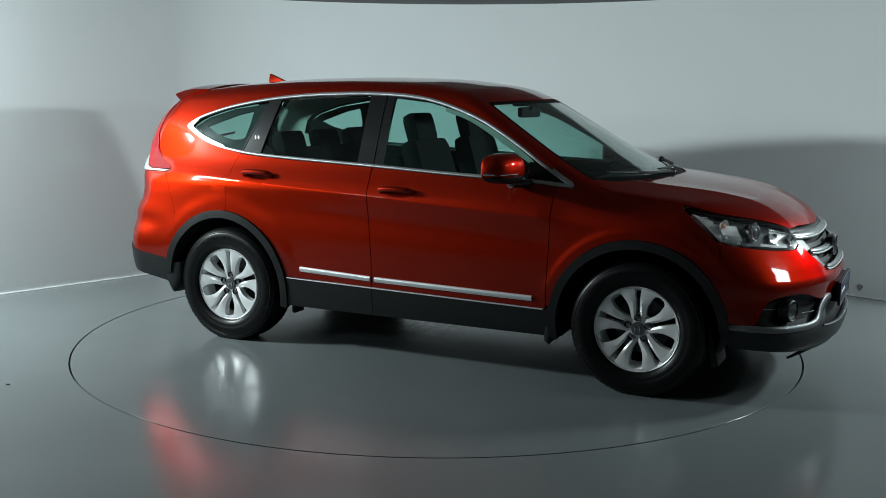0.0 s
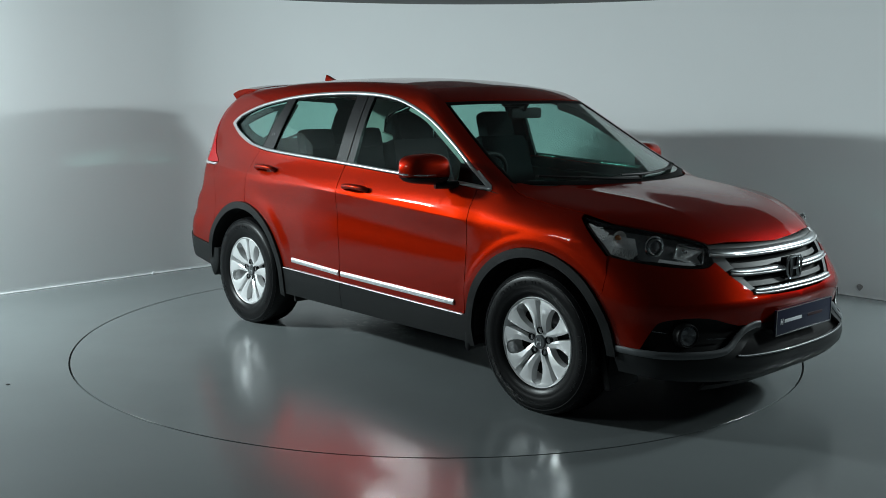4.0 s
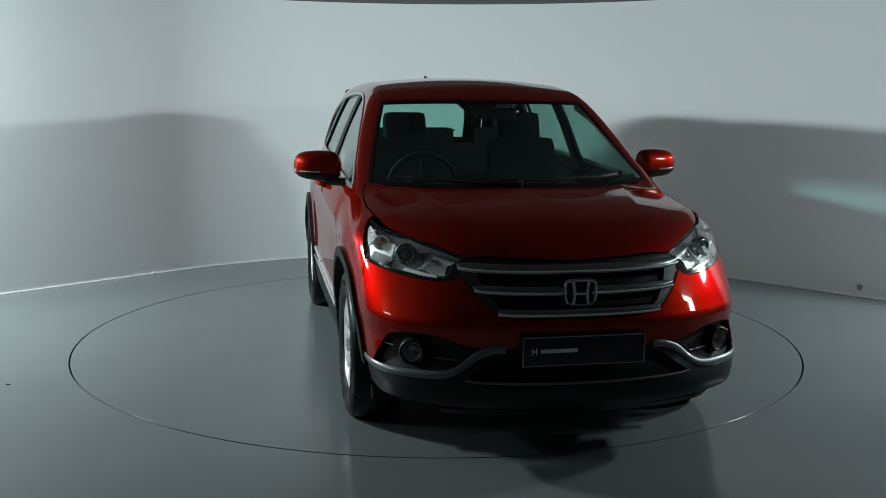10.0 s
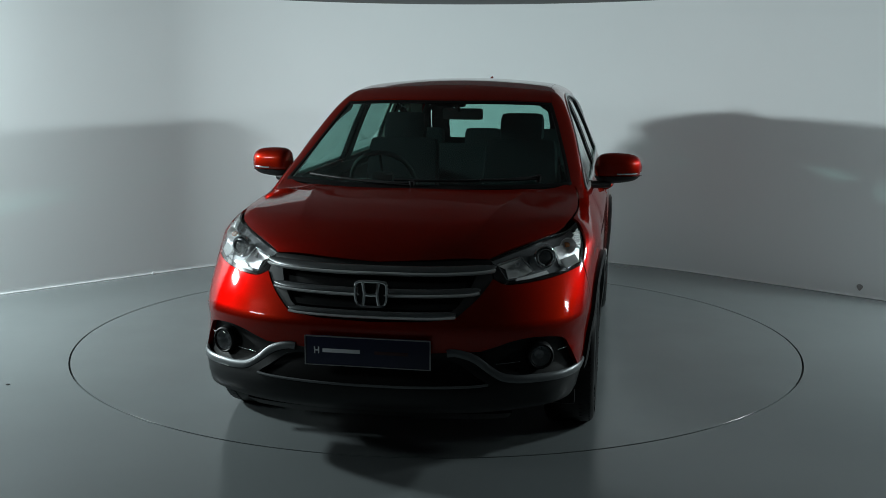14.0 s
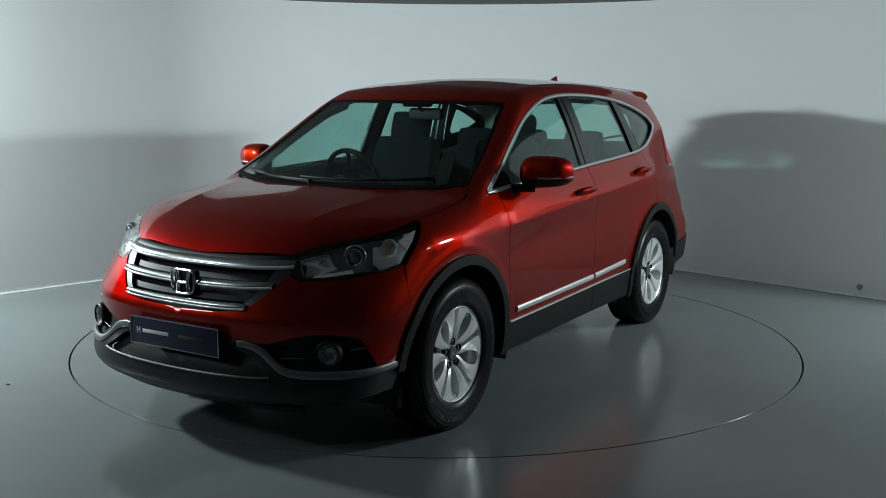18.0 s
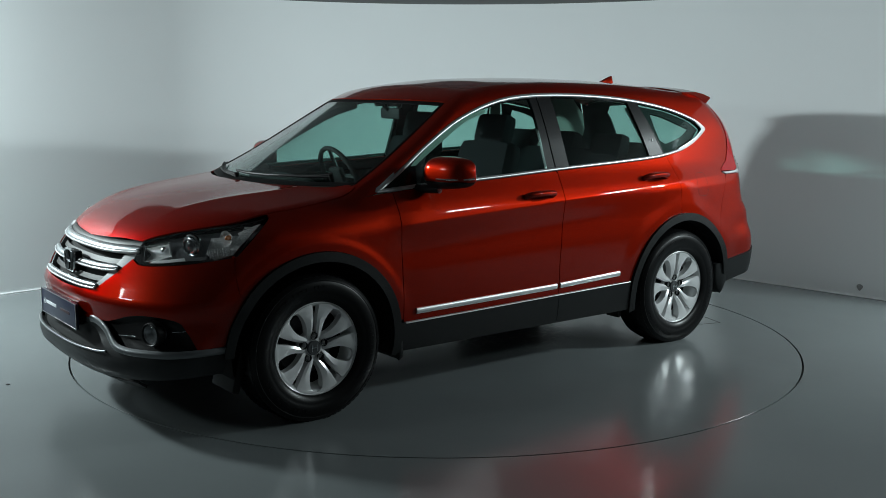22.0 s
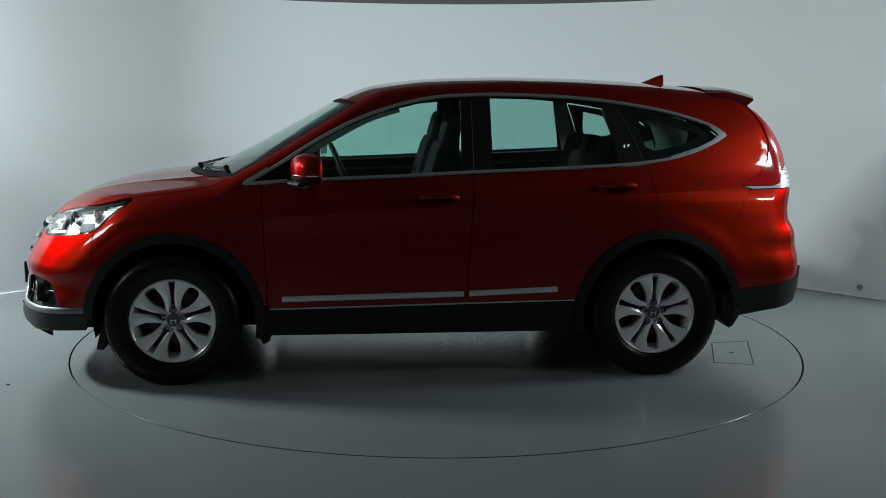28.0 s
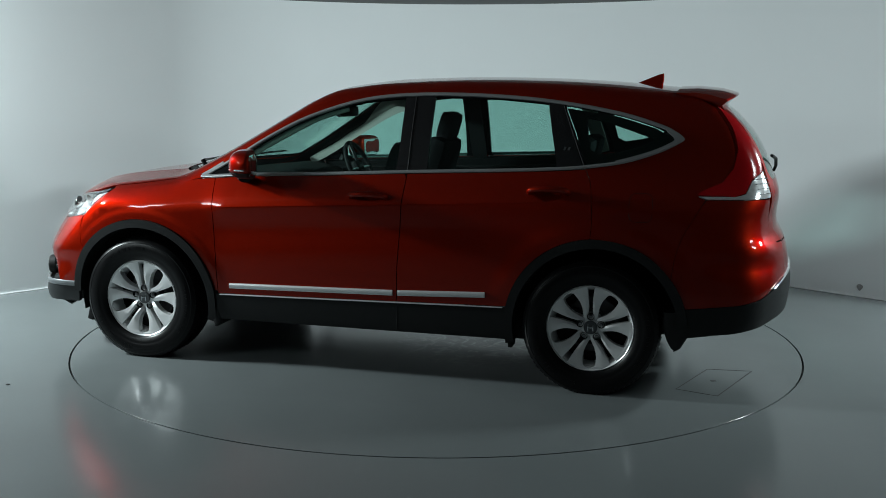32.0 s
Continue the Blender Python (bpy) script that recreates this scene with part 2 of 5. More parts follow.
def tail(y, z):
    b0 = curve(z, (.22, .30, .36, .45, .56, .65, .75, .80, .85, .92, 1.02, 1.16, 1.27, 1.38, 1.47, 1.56, 1.66),
               (-2.12, -2.22, -2.28, -2.31, -2.32, -2.312, -2.295, -2.275, -2.243, -2.235, -2.245, -2.205, -2.16, -2.09, -2.0, -1.90, -1.76))
    return b0 + .32 * np.abs(y) ** 3 + .016 * np.exp(-((z - .705) / .05) ** 2) * ramp(np.abs(y), .50, .74)


def ridge(x):
    return .545 - .16 * np.clip((x - 1.15) / .8, 0, 1)


def hood_top(x, y):
    h = curve(x, (.5, 1.0, 1.17, 1.35, 1.59, 1.79, 1.95, 2.03, 2.11, 2.2, 2.3), (1.17, 1.13, 1.110, 1.088, 1.057, 1.015, .965, .932, .885, .80, .68))
    d = np.abs(y) - ridge(x)
    h = h + .009 * np.exp(-np.sqrt(d * d + .004 ** 2) / .07) * ramp(x, .95, 1.2) * (1 - ramp(x, 1.75, 2.0))
    return h - .10 * y * y + .0024 * ramp(np.abs(y), .26, .48) * (1 - ramp(np.abs(y), .46, .8)) * ramp(x, .9, 1.2) * (1 - ramp(x, 1.5, 2.0))


def roof_top(x, y):
    r = curve(x, (-2.3, -1.9, -1.6, -1.3, -.97, -.6, -.127, .149, .371, .7), (1.51, 1.57, 1.602, 1.626, 1.641, 1.646, 1.634, 1.604, 1.565, 1.50))
    return r - .115 * y * y


def screen(y, z):
    s = curve(z, (.95, 1.108, 1.21, 1.323, 1.436, 1.512, 1.56, 1.70), (1.45, 1.19, .985, .775, .57, .43, .335, .02))
    return s - .36 * y * y


def shell(p):
    """Below zero inside the car's outer skin."""
    x, y, z = p[..., 0], p[..., 1], p[..., 2]
    side = np.abs(y) - half_width(x, z)
    rear = tail(y, z) - x
    low = smooth_max(x - nose(y, z), z - hood_top(x, y), .05)
    cab = smooth_max(x - screen(y, z), z - roof_top(x, y), .05)
    body = -smooth_max(-low, -cab, .07)
    body = smooth_max(body, side, .055 + .045 * ramp(x, 1.5, 1.9) * (1 - ramp(z, .85, .95)))
    return smooth_max(body, rear, .095)


def meet(eye, way, reach=5.0):
    """The first place where rays from outside meet the skin, with its normal."""
    eye, way = np.broadcast_arrays(np.asarray(eye, float), np.asarray(way, float))
    d = np.zeros(eye.shape[:-1])
    live = np.arange(len(d))
    last = np.zeros(len(d))
    for _ in range(150):
        v = shell(eye[live] + d[live, None] * way[live])
        keep = (v > 0) & (d[live] < reach)
        live, v = live[keep], v[keep]
        if not len(live):
            break
        last[live] = d[live]
        d[live] += np.clip(0.35 * v, 0.004, 0.5)
    done = (d < reach) & (shell(eye + d[:, None] * way) <= 0)
    lo, hi = last, d.copy()
    for _ in range(13):
        mid = (lo + hi) / 2
        within = shell(eye + mid[:, None] * way) < 0
        hi, lo = np.where(within, mid, hi), np.where(within, lo, mid)
    p = eye + hi[:, None] * way
    return p, normal_at(p), done


def normal_at(p):
    e = 2e-3
    n = np.stack([shell(p + e * np.eye(3)[i]) - shell(p - e * np.eye(3)[i]) for i in range(3)], -1)
    return n / np.maximum(np.linalg.norm(n, axis=-1, keepdims=True), 1e-9)


def view_of(way, u):
    return np.array(way, float), np.array(u, float), np.array((0, 0, 1.0) if way[2] == 0 else (0, 1.0, 0))


C45 = math.sqrt(0.5)
SIDE = view_of((0, -1, 0), (1, 0, 0))
FRONT = view_of((-1, 0, 0), (0, 1, 0))
TOP = view_of((0, 0, -1), (1, 0, 0))
CORNER = view_of((-C45, -C45, 0), (-C45, C45, 0))
BACK = view_of((1, 0, 0), (0, 1, 0))
BACK_CORNER = view_of((C45, -C45, 0), (C45, C45, 0))


def flat(view, pts):
    p = np.asarray(pts, float)
    return p if p.shape[1] == 2 else np.stack([p @ view[1], p @ view[2]], 1)


def on_skin(view, pts):
    """Places on the skin of points that are drawn in a view (or of 3D points near it)."""
    q = flat(view, pts)
    return meet(q[:, :1] * view[1] + q[:, 1:] * view[2] - 3.2 * view[0], view[0])


def inside(q, ring):
    x, y = q[:, 0], q[:, 1]
    r, s = ring, np.roll(ring, -1, 0)
    hit = np.zeros(len(q), bool)
    for (ax, ay), (bx, by) in zip(r, s):
        if ay != by:
            hit ^= ((ay > y) != (by > y)) & (x < (bx - ax) * (y - ay) / (by - ay) + ax)
    return hit


def spaced(ring, step):
    out = []
    for a, b in zip(ring, np.roll(ring, -1, 0)):
        n = max(1, int(np.ceil(np.linalg.norm(b - a) / step)))
        out += [a + (b - a) * k / n for k in range(n)]
    out = np.array(out)
    keep = np.linalg.norm(out - np.roll(out, 1, 0), axis=1) > 1e-4
    return out[keep]


def shrunk(ring, gap):
    area = 0.5 * np.sum(ring[:, 0] * np.roll(ring[:, 1], -1) - np.roll(ring[:, 0], -1) * ring[:, 1])
    d = np.roll(ring, -1, 0) - np.roll(ring, 1, 0)
    n = np.stack([-d[:, 1], d[:, 0]], 1) * np.sign(area)
    return ring + gap * n / np.maximum(np.linalg.norm(n, axis=1, keepdims=True), 1e-9)


@functools.lru_cache(None)
def crease_points():
    """Side-view points along the shoulder line and round the arch lips."""
    out = []
    for o in (-.045, -.026, -.013, -.005, 0, .005, .013, .028, .05):
        out += [(x, shoulder(x) + o) for x in np.arange(-1.95, .95, .03)]
    for c, radii in ((A_F, (.492, .508, .518, .528, .538, .550)), (A_R, (.492, .512, .530, .543, .556, .568, .580))):
        for r in radii:
            out += [(c + r * math.cos(a), .345 + r * math.sin(a)) for a in np.arange(radians(8), radians(172), .055)]
    keep = []
    cells = {}
    for q in out:
        k = (round(q[0] / .004), round(q[1] / .004))
        if k not in cells:
            cells[k] = 1
            keep.append(q)
    return keep


def panel(name, view, ring, mat, parent, gap=0.002, lift=0.0, thick=0.012, step=0.045, holes=(), side=1, both=False, label="", crown=0.0):
    """A pressed sheet that follows the skin inside an outline, with folded edges and a back."""
    from mathutils.geometry import delaunay_2d_cdt
    rings = [shrunk(spaced(flat(view, ring), step * 0.6), gap)] + [shrunk(spaced(flat(view, h), step * 0.6), -gap) for h in holes]
    lo, hi = rings[0].min(0), rings[0].max(0)
    gx, gy = np.meshgrid(np.arange(lo[0] + step / 2, hi[0], step), np.arange(lo[1] + step / 2, hi[1], step))
    g = np.stack([gx.ravel(), gy.ravel()], 1)
    g[:, 0] += ((np.round((g[:, 1] - lo[1]) / step) % 2) - 0.5) * step * 0.5
    ok = inside(g, rings[0])
    for h in rings[1:]:
        ok &= ~inside(g, h)
    g = g[ok]
    rim = np.vstack(rings)
    if mat == PAINT and (view is SIDE or name == "bonnet"):
        fine = np.array(crease_points() if view is SIDE else [(x, k * (ridge(x) + o)) for x in np.arange(1.0, 2.0, .03) for o in (-.04, -.018, -.006, 0, .006, .018, .04) for k in (1, -1)])
        ok = inside(fine, rings[0])
        for h in rings[1:]:
            ok &= ~inside(fine, h)
        fine = fine[ok]
        if len(fine) and len(g):
            g = g[np.min(np.linalg.norm(g[:, None] - fine[None], axis=2), axis=1) > .014]
            fine = fine[np.min(np.linalg.norm(fine[:, None] - rim[None], axis=2), axis=1) > .006]
            g = np.vstack([g, fine])
    if len(g):
        g = g[np.min(np.linalg.norm(g[:, None] - rim[None], axis=2), axis=1) > .006]
    pts = np.vstack([rim, g]) if len(g) else rim
    edges, at = [], 0
    for r in rings:
        edges += [(at + k, at + (k + 1) % len(r)) for k in range(len(r))]
        at += len(r)
    vs, es, tris, _, _, _ = delaunay_2d_cdt([Vector(q) for q in pts], edges, [], 0, 1e-6)
    q = np.array([(v.x, v.y) for v in vs])
    tri = np.array([f for f in tris if len(f) == 3])
    mid = q[tri].mean(1)
    ok = inside(mid, rings[0])
    for h in rings[1:]:
        ok &= ~inside(mid, h)
    tri = tri[ok]
    p, n, hit = on_skin(view, q)
    tri = tri[hit[tri].all(1)]
    p = p + n * lift
    if crown:
        edge = np.min(np.linalg.norm(q[:, None] - rim[None], axis=2), axis=1)
        p = p + n * (crown * (1 - np.exp(-edge / 0.02)))[:, None]
    # outward winding
    t0 = p[tri]
    flip = np.sum(np.cross(t0[:, 1] - t0[:, 0], t0[:, 2] - t0[:, 0]) * n[tri[:, 0]], axis=1) < 0
    tri[flip] = tri[flip][:, ::-1]
    count = {}
    for a, b, c in tri:
        for e in ((a, b), (b, c), (c, a)):
            count[e] = 1
    border = [e for e in count if (e[1], e[0]) not in count]
    N = len(p)
    if both:
        mid_line = np.abs(p[:, 1]) < 0.006
        p[mid_line, 1] = 0
        border = [e for e in border if not (mid_line[e[0]] and mid_line[e[1]])]
    verts, norms = [p, p - n * thick], [n, -n]
    faces = [tuple(t) for t in tri] + [tuple(t[::-1] + N) for t in tri]
    at = 2 * N
    ev, en, ef = [], [], []
    for a, b in border:
        w = np.cross(p[b] - p[a], n[a])
        w = w / max(np.linalg.norm(w), 1e-9)
        r = 0.15 * n[a] + w
        ef.append((at + len(ev) + 1, at + len(ev), at + len(ev) + 2, at + len(ev) + 3))
        ev += [p[a], p[b], p[a] - n[a] * thick, p[b] - n[b] * thick]
        en += [r, r, w, w]
    verts, norms = np.vstack(verts + ([np.array(ev)] if ev else [])), np.vstack(norms + ([np.array(en)] if en else []))
    faces += ef
    if both:
        m = np.array((1, -1, 1.0))
        k = len(verts)
        on_mid = np.abs(verts[:, 1]) < 1e-9
        norms[on_mid, 1] = 0
        other = np.where(on_mid, np.arange(k), k + np.cumsum(~on_mid) - 1)
        faces = faces + [tuple(int(other[i]) for i in f[::-1]) for f in faces]
        verts, norms = np.vstack([verts, (verts * m)[~on_mid]]), np.vstack([norms, (norms * m)[~on_mid]])
    elif side < 0:
        m = np.array((1, -1, 1.0))
        verts, norms, faces = verts * m, norms * m, [f[::-1] for f in faces]
    me = mesh_from(name, verts, faces, mat, norms)
    if mat == PAINT:
        # the hidden side of a painted sheet is dark
        me.materials.append(DASH)
        inner = np.zeros(len(faces), np.int32)
        for at in ((0, len(faces) // 2) if both else (0,)):
            inner[at + len(tri):at + 2 * len(tri)] = 1
        me.polygons.foreach_set("material_index", inner)
    return put(name, me, parent, label)


def loft(name, a, b, mat, parent, rows=12, cols=70, lift=0.0, thick=0.012, side=1, label=""):
    """A pressed sheet on the skin between two lines that run side by side."""
    def even(line, n):
        line = np.asarray(line, float)
        s = np.concatenate([[0], np.cumsum(np.linalg.norm(np.diff(line, axis=0), axis=1))])
        return np.stack([np.interp(np.linspace(0, s[-1], n), s, line[:, k]) for k in range(3)], 1)
    a, b = even(a, cols), even(b, cols)
    w = np.linspace(0, 1, rows)[:, None, None]
    p = (a[None] * (1 - w) + b[None] * w).reshape(-1, 3)
    n = normal_at(p)
    p, n, _ = meet(p + n * .12, -n, .3)
    p = p + n * lift
    k = rows * cols
    faces = []
    for r in range(rows - 1):
        for c in range(cols - 1):
            i = r * cols + c
            faces.append((i, i + 1, i + cols + 1, i + cols))
    q = p[list(faces[len(faces) // 2])]
    if np.dot(np.cross(q[1] - q[0], q[2] - q[0]), n[faces[len(faces) // 2][0]]) < 0:
        faces = [f[::-1] for f in faces]
    faces += [tuple(k + i for i in f[::-1]) for f in faces]
    verts, norms = np.vstack([p, p - n * thick]), np.vstack([n, -n])
    if side < 0:
        m = np.array((1, -1, 1.0))
        verts, norms, faces = verts * m, norms * m, [f[::-1] for f in faces]
    me = mesh_from(name, verts, faces, mat, norms)
    if mat == PAINT:
        me.materials.append(DASH)
        me.polygons.foreach_set("material_index", np.repeat(np.array((0, 1), np.int32), len(faces) // 2))
    return put(name, me, parent, label)


def band(name, view, path, width, mat, parent, lift=0.004, height=0.006, closed=False, side=1, both=False, label="", taper=False):
    """A moulding of rounded section that runs along a line on the skin; the line is its middle."""
    q = flat(view, path)
    d = (np.roll(q, -1, 0) - np.roll(q, 1, 0)) if closed else np.gradient(q, axis=0)
    t = np.stack([-d[:, 1], d[:, 0]], 1)
    t = t / np.maximum(np.linalg.norm(t, axis=1, keepdims=True), 1e-9)
    w = np.full(len(q), width)
    if taper:
        w = width * (0.25 + 0.75 * np.clip(np.minimum(np.arange(len(q)), np.arange(len(q))[::-1]) / 6, 0, 1))
    rows = []
    for off, up in ((-0.5, -0.006), (-0.5, 0.35), (-0.32, 0.85), (0, 1.0), (0.32, 0.85), (0.5, 0.35), (0.5, -0.006)):
        p, n, _ = on_skin(view, q + t * (off * w)[:, None])
        rows.append(p + n * (lift + height * up if up > 0 else up))
    k, m = len(q), len(rows)
    v = np.vstack(rows)
    f = []
    for i in range(k if closed else k - 1):
        j = (i + 1) % k
        for r in range(m - 1):
            f.append((r * k + i, r * k + j, (r + 1) * k + j, (r + 1) * k + i))
    if not closed:
        f += [tuple(r * k for r in range(m)), tuple(r * k + k - 1 for r in range(m))[::-1]]
    bm = bmesh.new()
    vs = [bm.verts.new(x) for x in v]
    for c in f:
        bm.faces.new([vs[i] for i in c])
    bmesh.ops.recalc_face_normals(bm, faces=bm.faces)
    _, n0, _ = on_skin(view, q[:1])
    bm.normal_update()
    mid = bm.faces[(m - 1) // 2]
    if mid.normal.dot(Vector(n0[0])) < 0:
        bmesh.ops.reverse_faces(bm, faces=bm.faces)
    if both:
        dup = bmesh.ops.duplicate(bm, geom=bm.verts[:] + bm.edges[:] + bm.faces[:])["geom"]
        dv = [g for g in dup if isinstance(g, bmesh.types.BMVert)]
        bmesh.ops.scale(bm, vec=(1, -1, 1), verts=dv)
        bmesh.ops.reverse_faces(bm, faces=[g for g in dup if isinstance(g, bmesh.types.BMFace)])
    elif side < 0:
        bmesh.ops.scale(bm, vec=(1, -1, 1), verts=bm.verts)
        bmesh.ops.reverse_faces(bm, faces=bm.faces)
    return part(name, bm, mat, parent, label, angle=50)


# ---- the room ----
R_TABLE = 2.246


def build_room():
    n, top = 128, 2.345
    # floor with a round opening for the turntable
    bm = bmesh.new()
    rings = []
    for r, z in ((R_TABLE + 0.006, -0.03), (R_TABLE + 0.006, -0.0006), (R_TABLE + 0.0066, 0.0), (3.6, 0), (14, 0)):
        rings.append([bm.verts.new((r * math.cos(2 * math.pi * k / n), r * math.sin(2 * math.pi * k / n), z)) for k in range(n)])
    for a, b in zip(rings, rings[1:]):
        for k in range(n):
            bm.faces.new((a[k], b[k], b[(k + 1) % n], a[(k + 1) % n]))
    tagged(part("floor", bm, FLOOR, None), "glossy grey painted studio floor", "floor", kind="structure")
    bm = bmesh.new()
    bmesh.ops.create_circle(bm, cap_ends=True, segments=64, radius=2.4)
    bmesh.ops.translate(bm, vec=(0, 0, -0.034), verts=bm.verts)
    tagged(part("turntable_pit", bm, SEAM, None), "dark pit under the turntable", "pit", kind="structure")

    def wall(name, line, label, mat=WALL):
        q = np.array(line)
        d = np.gradient(q, axis=0)
        t = np.stack([d[:, 1], -d[:, 0]], 1) / np.linalg.norm(d, axis=1, keepdims=True)
        bm = bmesh.new()
        rows = [[bm.verts.new((*(p + s * o), z)) for p, s in zip(q, t)] for o, z in ((0, -0.02), (0, top), (-0.12, top), (-0.12, -0.02))]
        for a, b in zip(rows, rows[1:] + rows[:1]):
            for k in range(len(q) - 1):
                bm.faces.new((a[k], a[k + 1], b[k + 1], b[k]))
        for k in (0, len(q) - 1):
            bm.faces.new([r[k] for r in rows])
        bmesh.ops.recalc_face_normals(bm, faces=bm.faces)
        return tagged(part(name, bm, mat, None), label, "wall", kind="structure")

    arc = [(0.02 + 3.2 * math.cos(a), 3.2 * math.sin(a)) for a in np.linspace(radians(135), radians(45), 49)]
    back = [(-4.0, 2.263 - (4.0 - 2.243)), (-3.4, 2.263 - (3.4 - 2.243))] + arc + [(3.4, 2.263 - (3.4 - 2.283)), (4.0, 2.263 - (4.0 - 2.283))]
    wall("wall_back", back, "white painted curved studio wall with a rounded corner")
    # unseen walls, added so the car's paint mirrors a dark room
    wall("wall_end", [(4.0, 0.55), (6.9, 0.55)], "unseen grey wall, added to set bounce and reflections", UNSEEN_WALL)
    wall("wall_return", [(-6.9, 0.51), (-4.0, 0.51)], "unseen grey wall, added to set bounce and reflections", UNSEEN_WALL)
    wall("wall_rear", [(6.9, 0.55), (6.9, -9.0)], "unseen grey wall, added to set bounce and reflections", UNSEEN_WALL)
    wall("wall_side", [(-6.9, -9.0), (-6.9, 0.51)], "unseen grey wall, added to set bounce and reflections", UNSEEN_WALL)
    wall("wall_front", [(6.9, -9.0), (-6.9, -9.0)], "unseen grey wall, added to set bounce and reflections", UNSEEN_WALL)
    bm = bmesh.new()
    box(bm, (-7.1, -9.2, top), (7.1, 3.5, top + 0.1))
    tagged(part("ceiling", bm, CEILING, None), "flat grey painted ceiling", "ceiling", kind="structure")
    # bead of white sealant where wall and floor meet
    q = [Vector((x, y, 0.004)) - Vector((x, y, 0)).normalized() * 0.004 for x, y in back]
    tagged(part("baseboard", tube(q, 0.006, 6), material("white_sealant", (0.85, 0.87, 0.88), 0.4, vary=0.15, size=9), None), "thin white sealant bead between wall and floor", "trim", kind="structure")


def build_marks():
    """Small things on floor and wall: dried paint drips along the joint, a chip, a scuff."""
    paint = bpy.data.materials["white_sealant"]
    for k, (x, y, h) in enumerate(((-2.415, 2.065, .018), (-1.63, 2.715, .014), (-2.16, 2.325, .008))):
        bm = bmesh.new()
        bmesh.ops.create_uvsphere(bm, u_segments=8, v_segments=6, radius=1)
        for v in bm.verts:
            v.co = Vector((x + .008 * v.co.x + .004 * v.co.z, y + .008 * v.co.y, h * (v.co.z + .7) * (1 + .3 * v.co.x)))
        tagged(part("paint_drip", bm, paint, None), "small dried white paint drip at the wall's foot", "paint drip", "paint drips")
    bm = bmesh.new()
    bmesh.ops.create_uvsphere(bm, u_segments=8, v_segments=5, radius=1)
    for v in bm.verts:
        v.co = Vector((-2.289 + .012 * v.co.x, -1.187 + .012 * v.co.y, .004 * (v.co.z + .4)))
    tagged(part("rubber_crumb", bm, SEAM, None), "tiny black rubber crumb on the grey floor", "crumb")
    bm = bmesh.new()
    bmesh.ops.create_uvsphere(bm, u_segments=10, v_segments=6, radius=1)
    c = Vector((3.27, 1.27, .075))
    for v in bm.verts:
        u, w, d = v.co.x * (1 + .5 * v.co.z), v.co.z, v.co.y
        v.co = c + Vector((.707, -.707, 0)) * (.024 * u) + Vector((0, 0, .026 * w)) + Vector((-.707, -.707, 0)) * (.002 * d)
    tagged(part("scuff_mark", bm, material("grey_scuff", (.30, .29, .29), .8, vary=.3, size=80), None), "dark grey scuff low on the white wall", "scuff mark")


def build_turntable():
    n = 128
    hub = tagged(new("turntable"), "round flush grey turntable with a narrow dark joint", "turntable")
    bm = bmesh.new()
    rings = []
    for r, z in ((R_TABLE - 0.004, -0.03), (R_TABLE - 0.004, -0.0006), (R_TABLE - 0.0046, 0.0), (1.2, 0), (0.4, 0)):
        rings.append([bm.verts.new((r * math.cos(2 * math.pi * k / n), r * math.sin(2 * math.pi * k / n), z)) for k in range(n)])
    for a, b in zip(rings, rings[1:]):
        for k in range(n):
            bm.faces.new((a[k], a[(k + 1) % n], b[(k + 1) % n], b[k]))
    bm.faces.new(rings[-1])
    part("deck", bm, TABLE, hub)
    # service hatch let into the deck, its corners as it lies at 28 s turned back to the start
    turn = Matrix.Rotation(radians(5.2875 * 28), 4, "Z")
    c = [turn @ Vector(v) for v in ((1.735, -0.20, 0), (1.625, -0.665, 0), (1.845, -0.71, 0), (1.975, -0.15, 0))]
    ring = [c[i].lerp(c[(i + 1) % 4], k / 6) for i in range(4) for k in range(6)]
    part("hatch_joint", tube([v + Vector((0, 0, -0.0005)) for v in ring], 0.004, 6, closed=True, flat=0.5), SEAM, hub)
    bm = bmesh.new()
    m = (c[0] + c[1] + c[2] + c[3]) / 4
    box(bm, (m.x - 0.014, m.y - 0.009, 0), (m.x + 0.014, m.y + 0.009, 0.0015), .0006)
    part("finger_slot", bm, SEAM, hub)
    return hub


# ---- lines of the bodywork, on the car's left ----
BELT = [(.922, 1.063), (.86, 1.067), (.75, 1.075), (.546, 1.086), (.126, 1.102), (-.286, 1.122), (-.8, 1.143), (-1.1, 1.158), (-1.26, 1.172), (-1.443, 1.200), (-1.60, 1.248), (-1.70, 1.295), (-1.745, 1.327)]
ROOFLINE = [(-1.745, 1.327), (-1.70, 1.365), (-1.62, 1.402), (-1.41, 1.463), (-1.105, 1.515), (-.77, 1.545), (-.35, 1.553), (-.01, 1.523), (.302, 1.43), (.546, 1.308), (.754, 1.178), (.87, 1.110), (.920, 1.083), (.932, 1.072), (.922, 1.063)]
belt, roofline = bend(BELT, 4), bend(ROOFLINE, 4)


def arc(cx, r, a, b, n=24, cz=0.345):
    return np.array([(cx + r * math.cos(t), cz + r * math.sin(t)) for t in np.linspace(radians(a), radians(b), n)])


def belt_between(x0, x1):
    m = belt[(belt[:, 0] < max(x0, x1)) & (belt[:, 0] > min(x0, x1))]
    m = np.vstack([[x0, np.interp(x0, belt[::-1, 0], belt[::-1, 1])], m if x0 > x1 else m[::-1], [x1, np.interp(x1, belt[::-1, 0], belt[::-1, 1])]])
    return m


def sill(x):
    return .412 + (.80 - x) * .0175


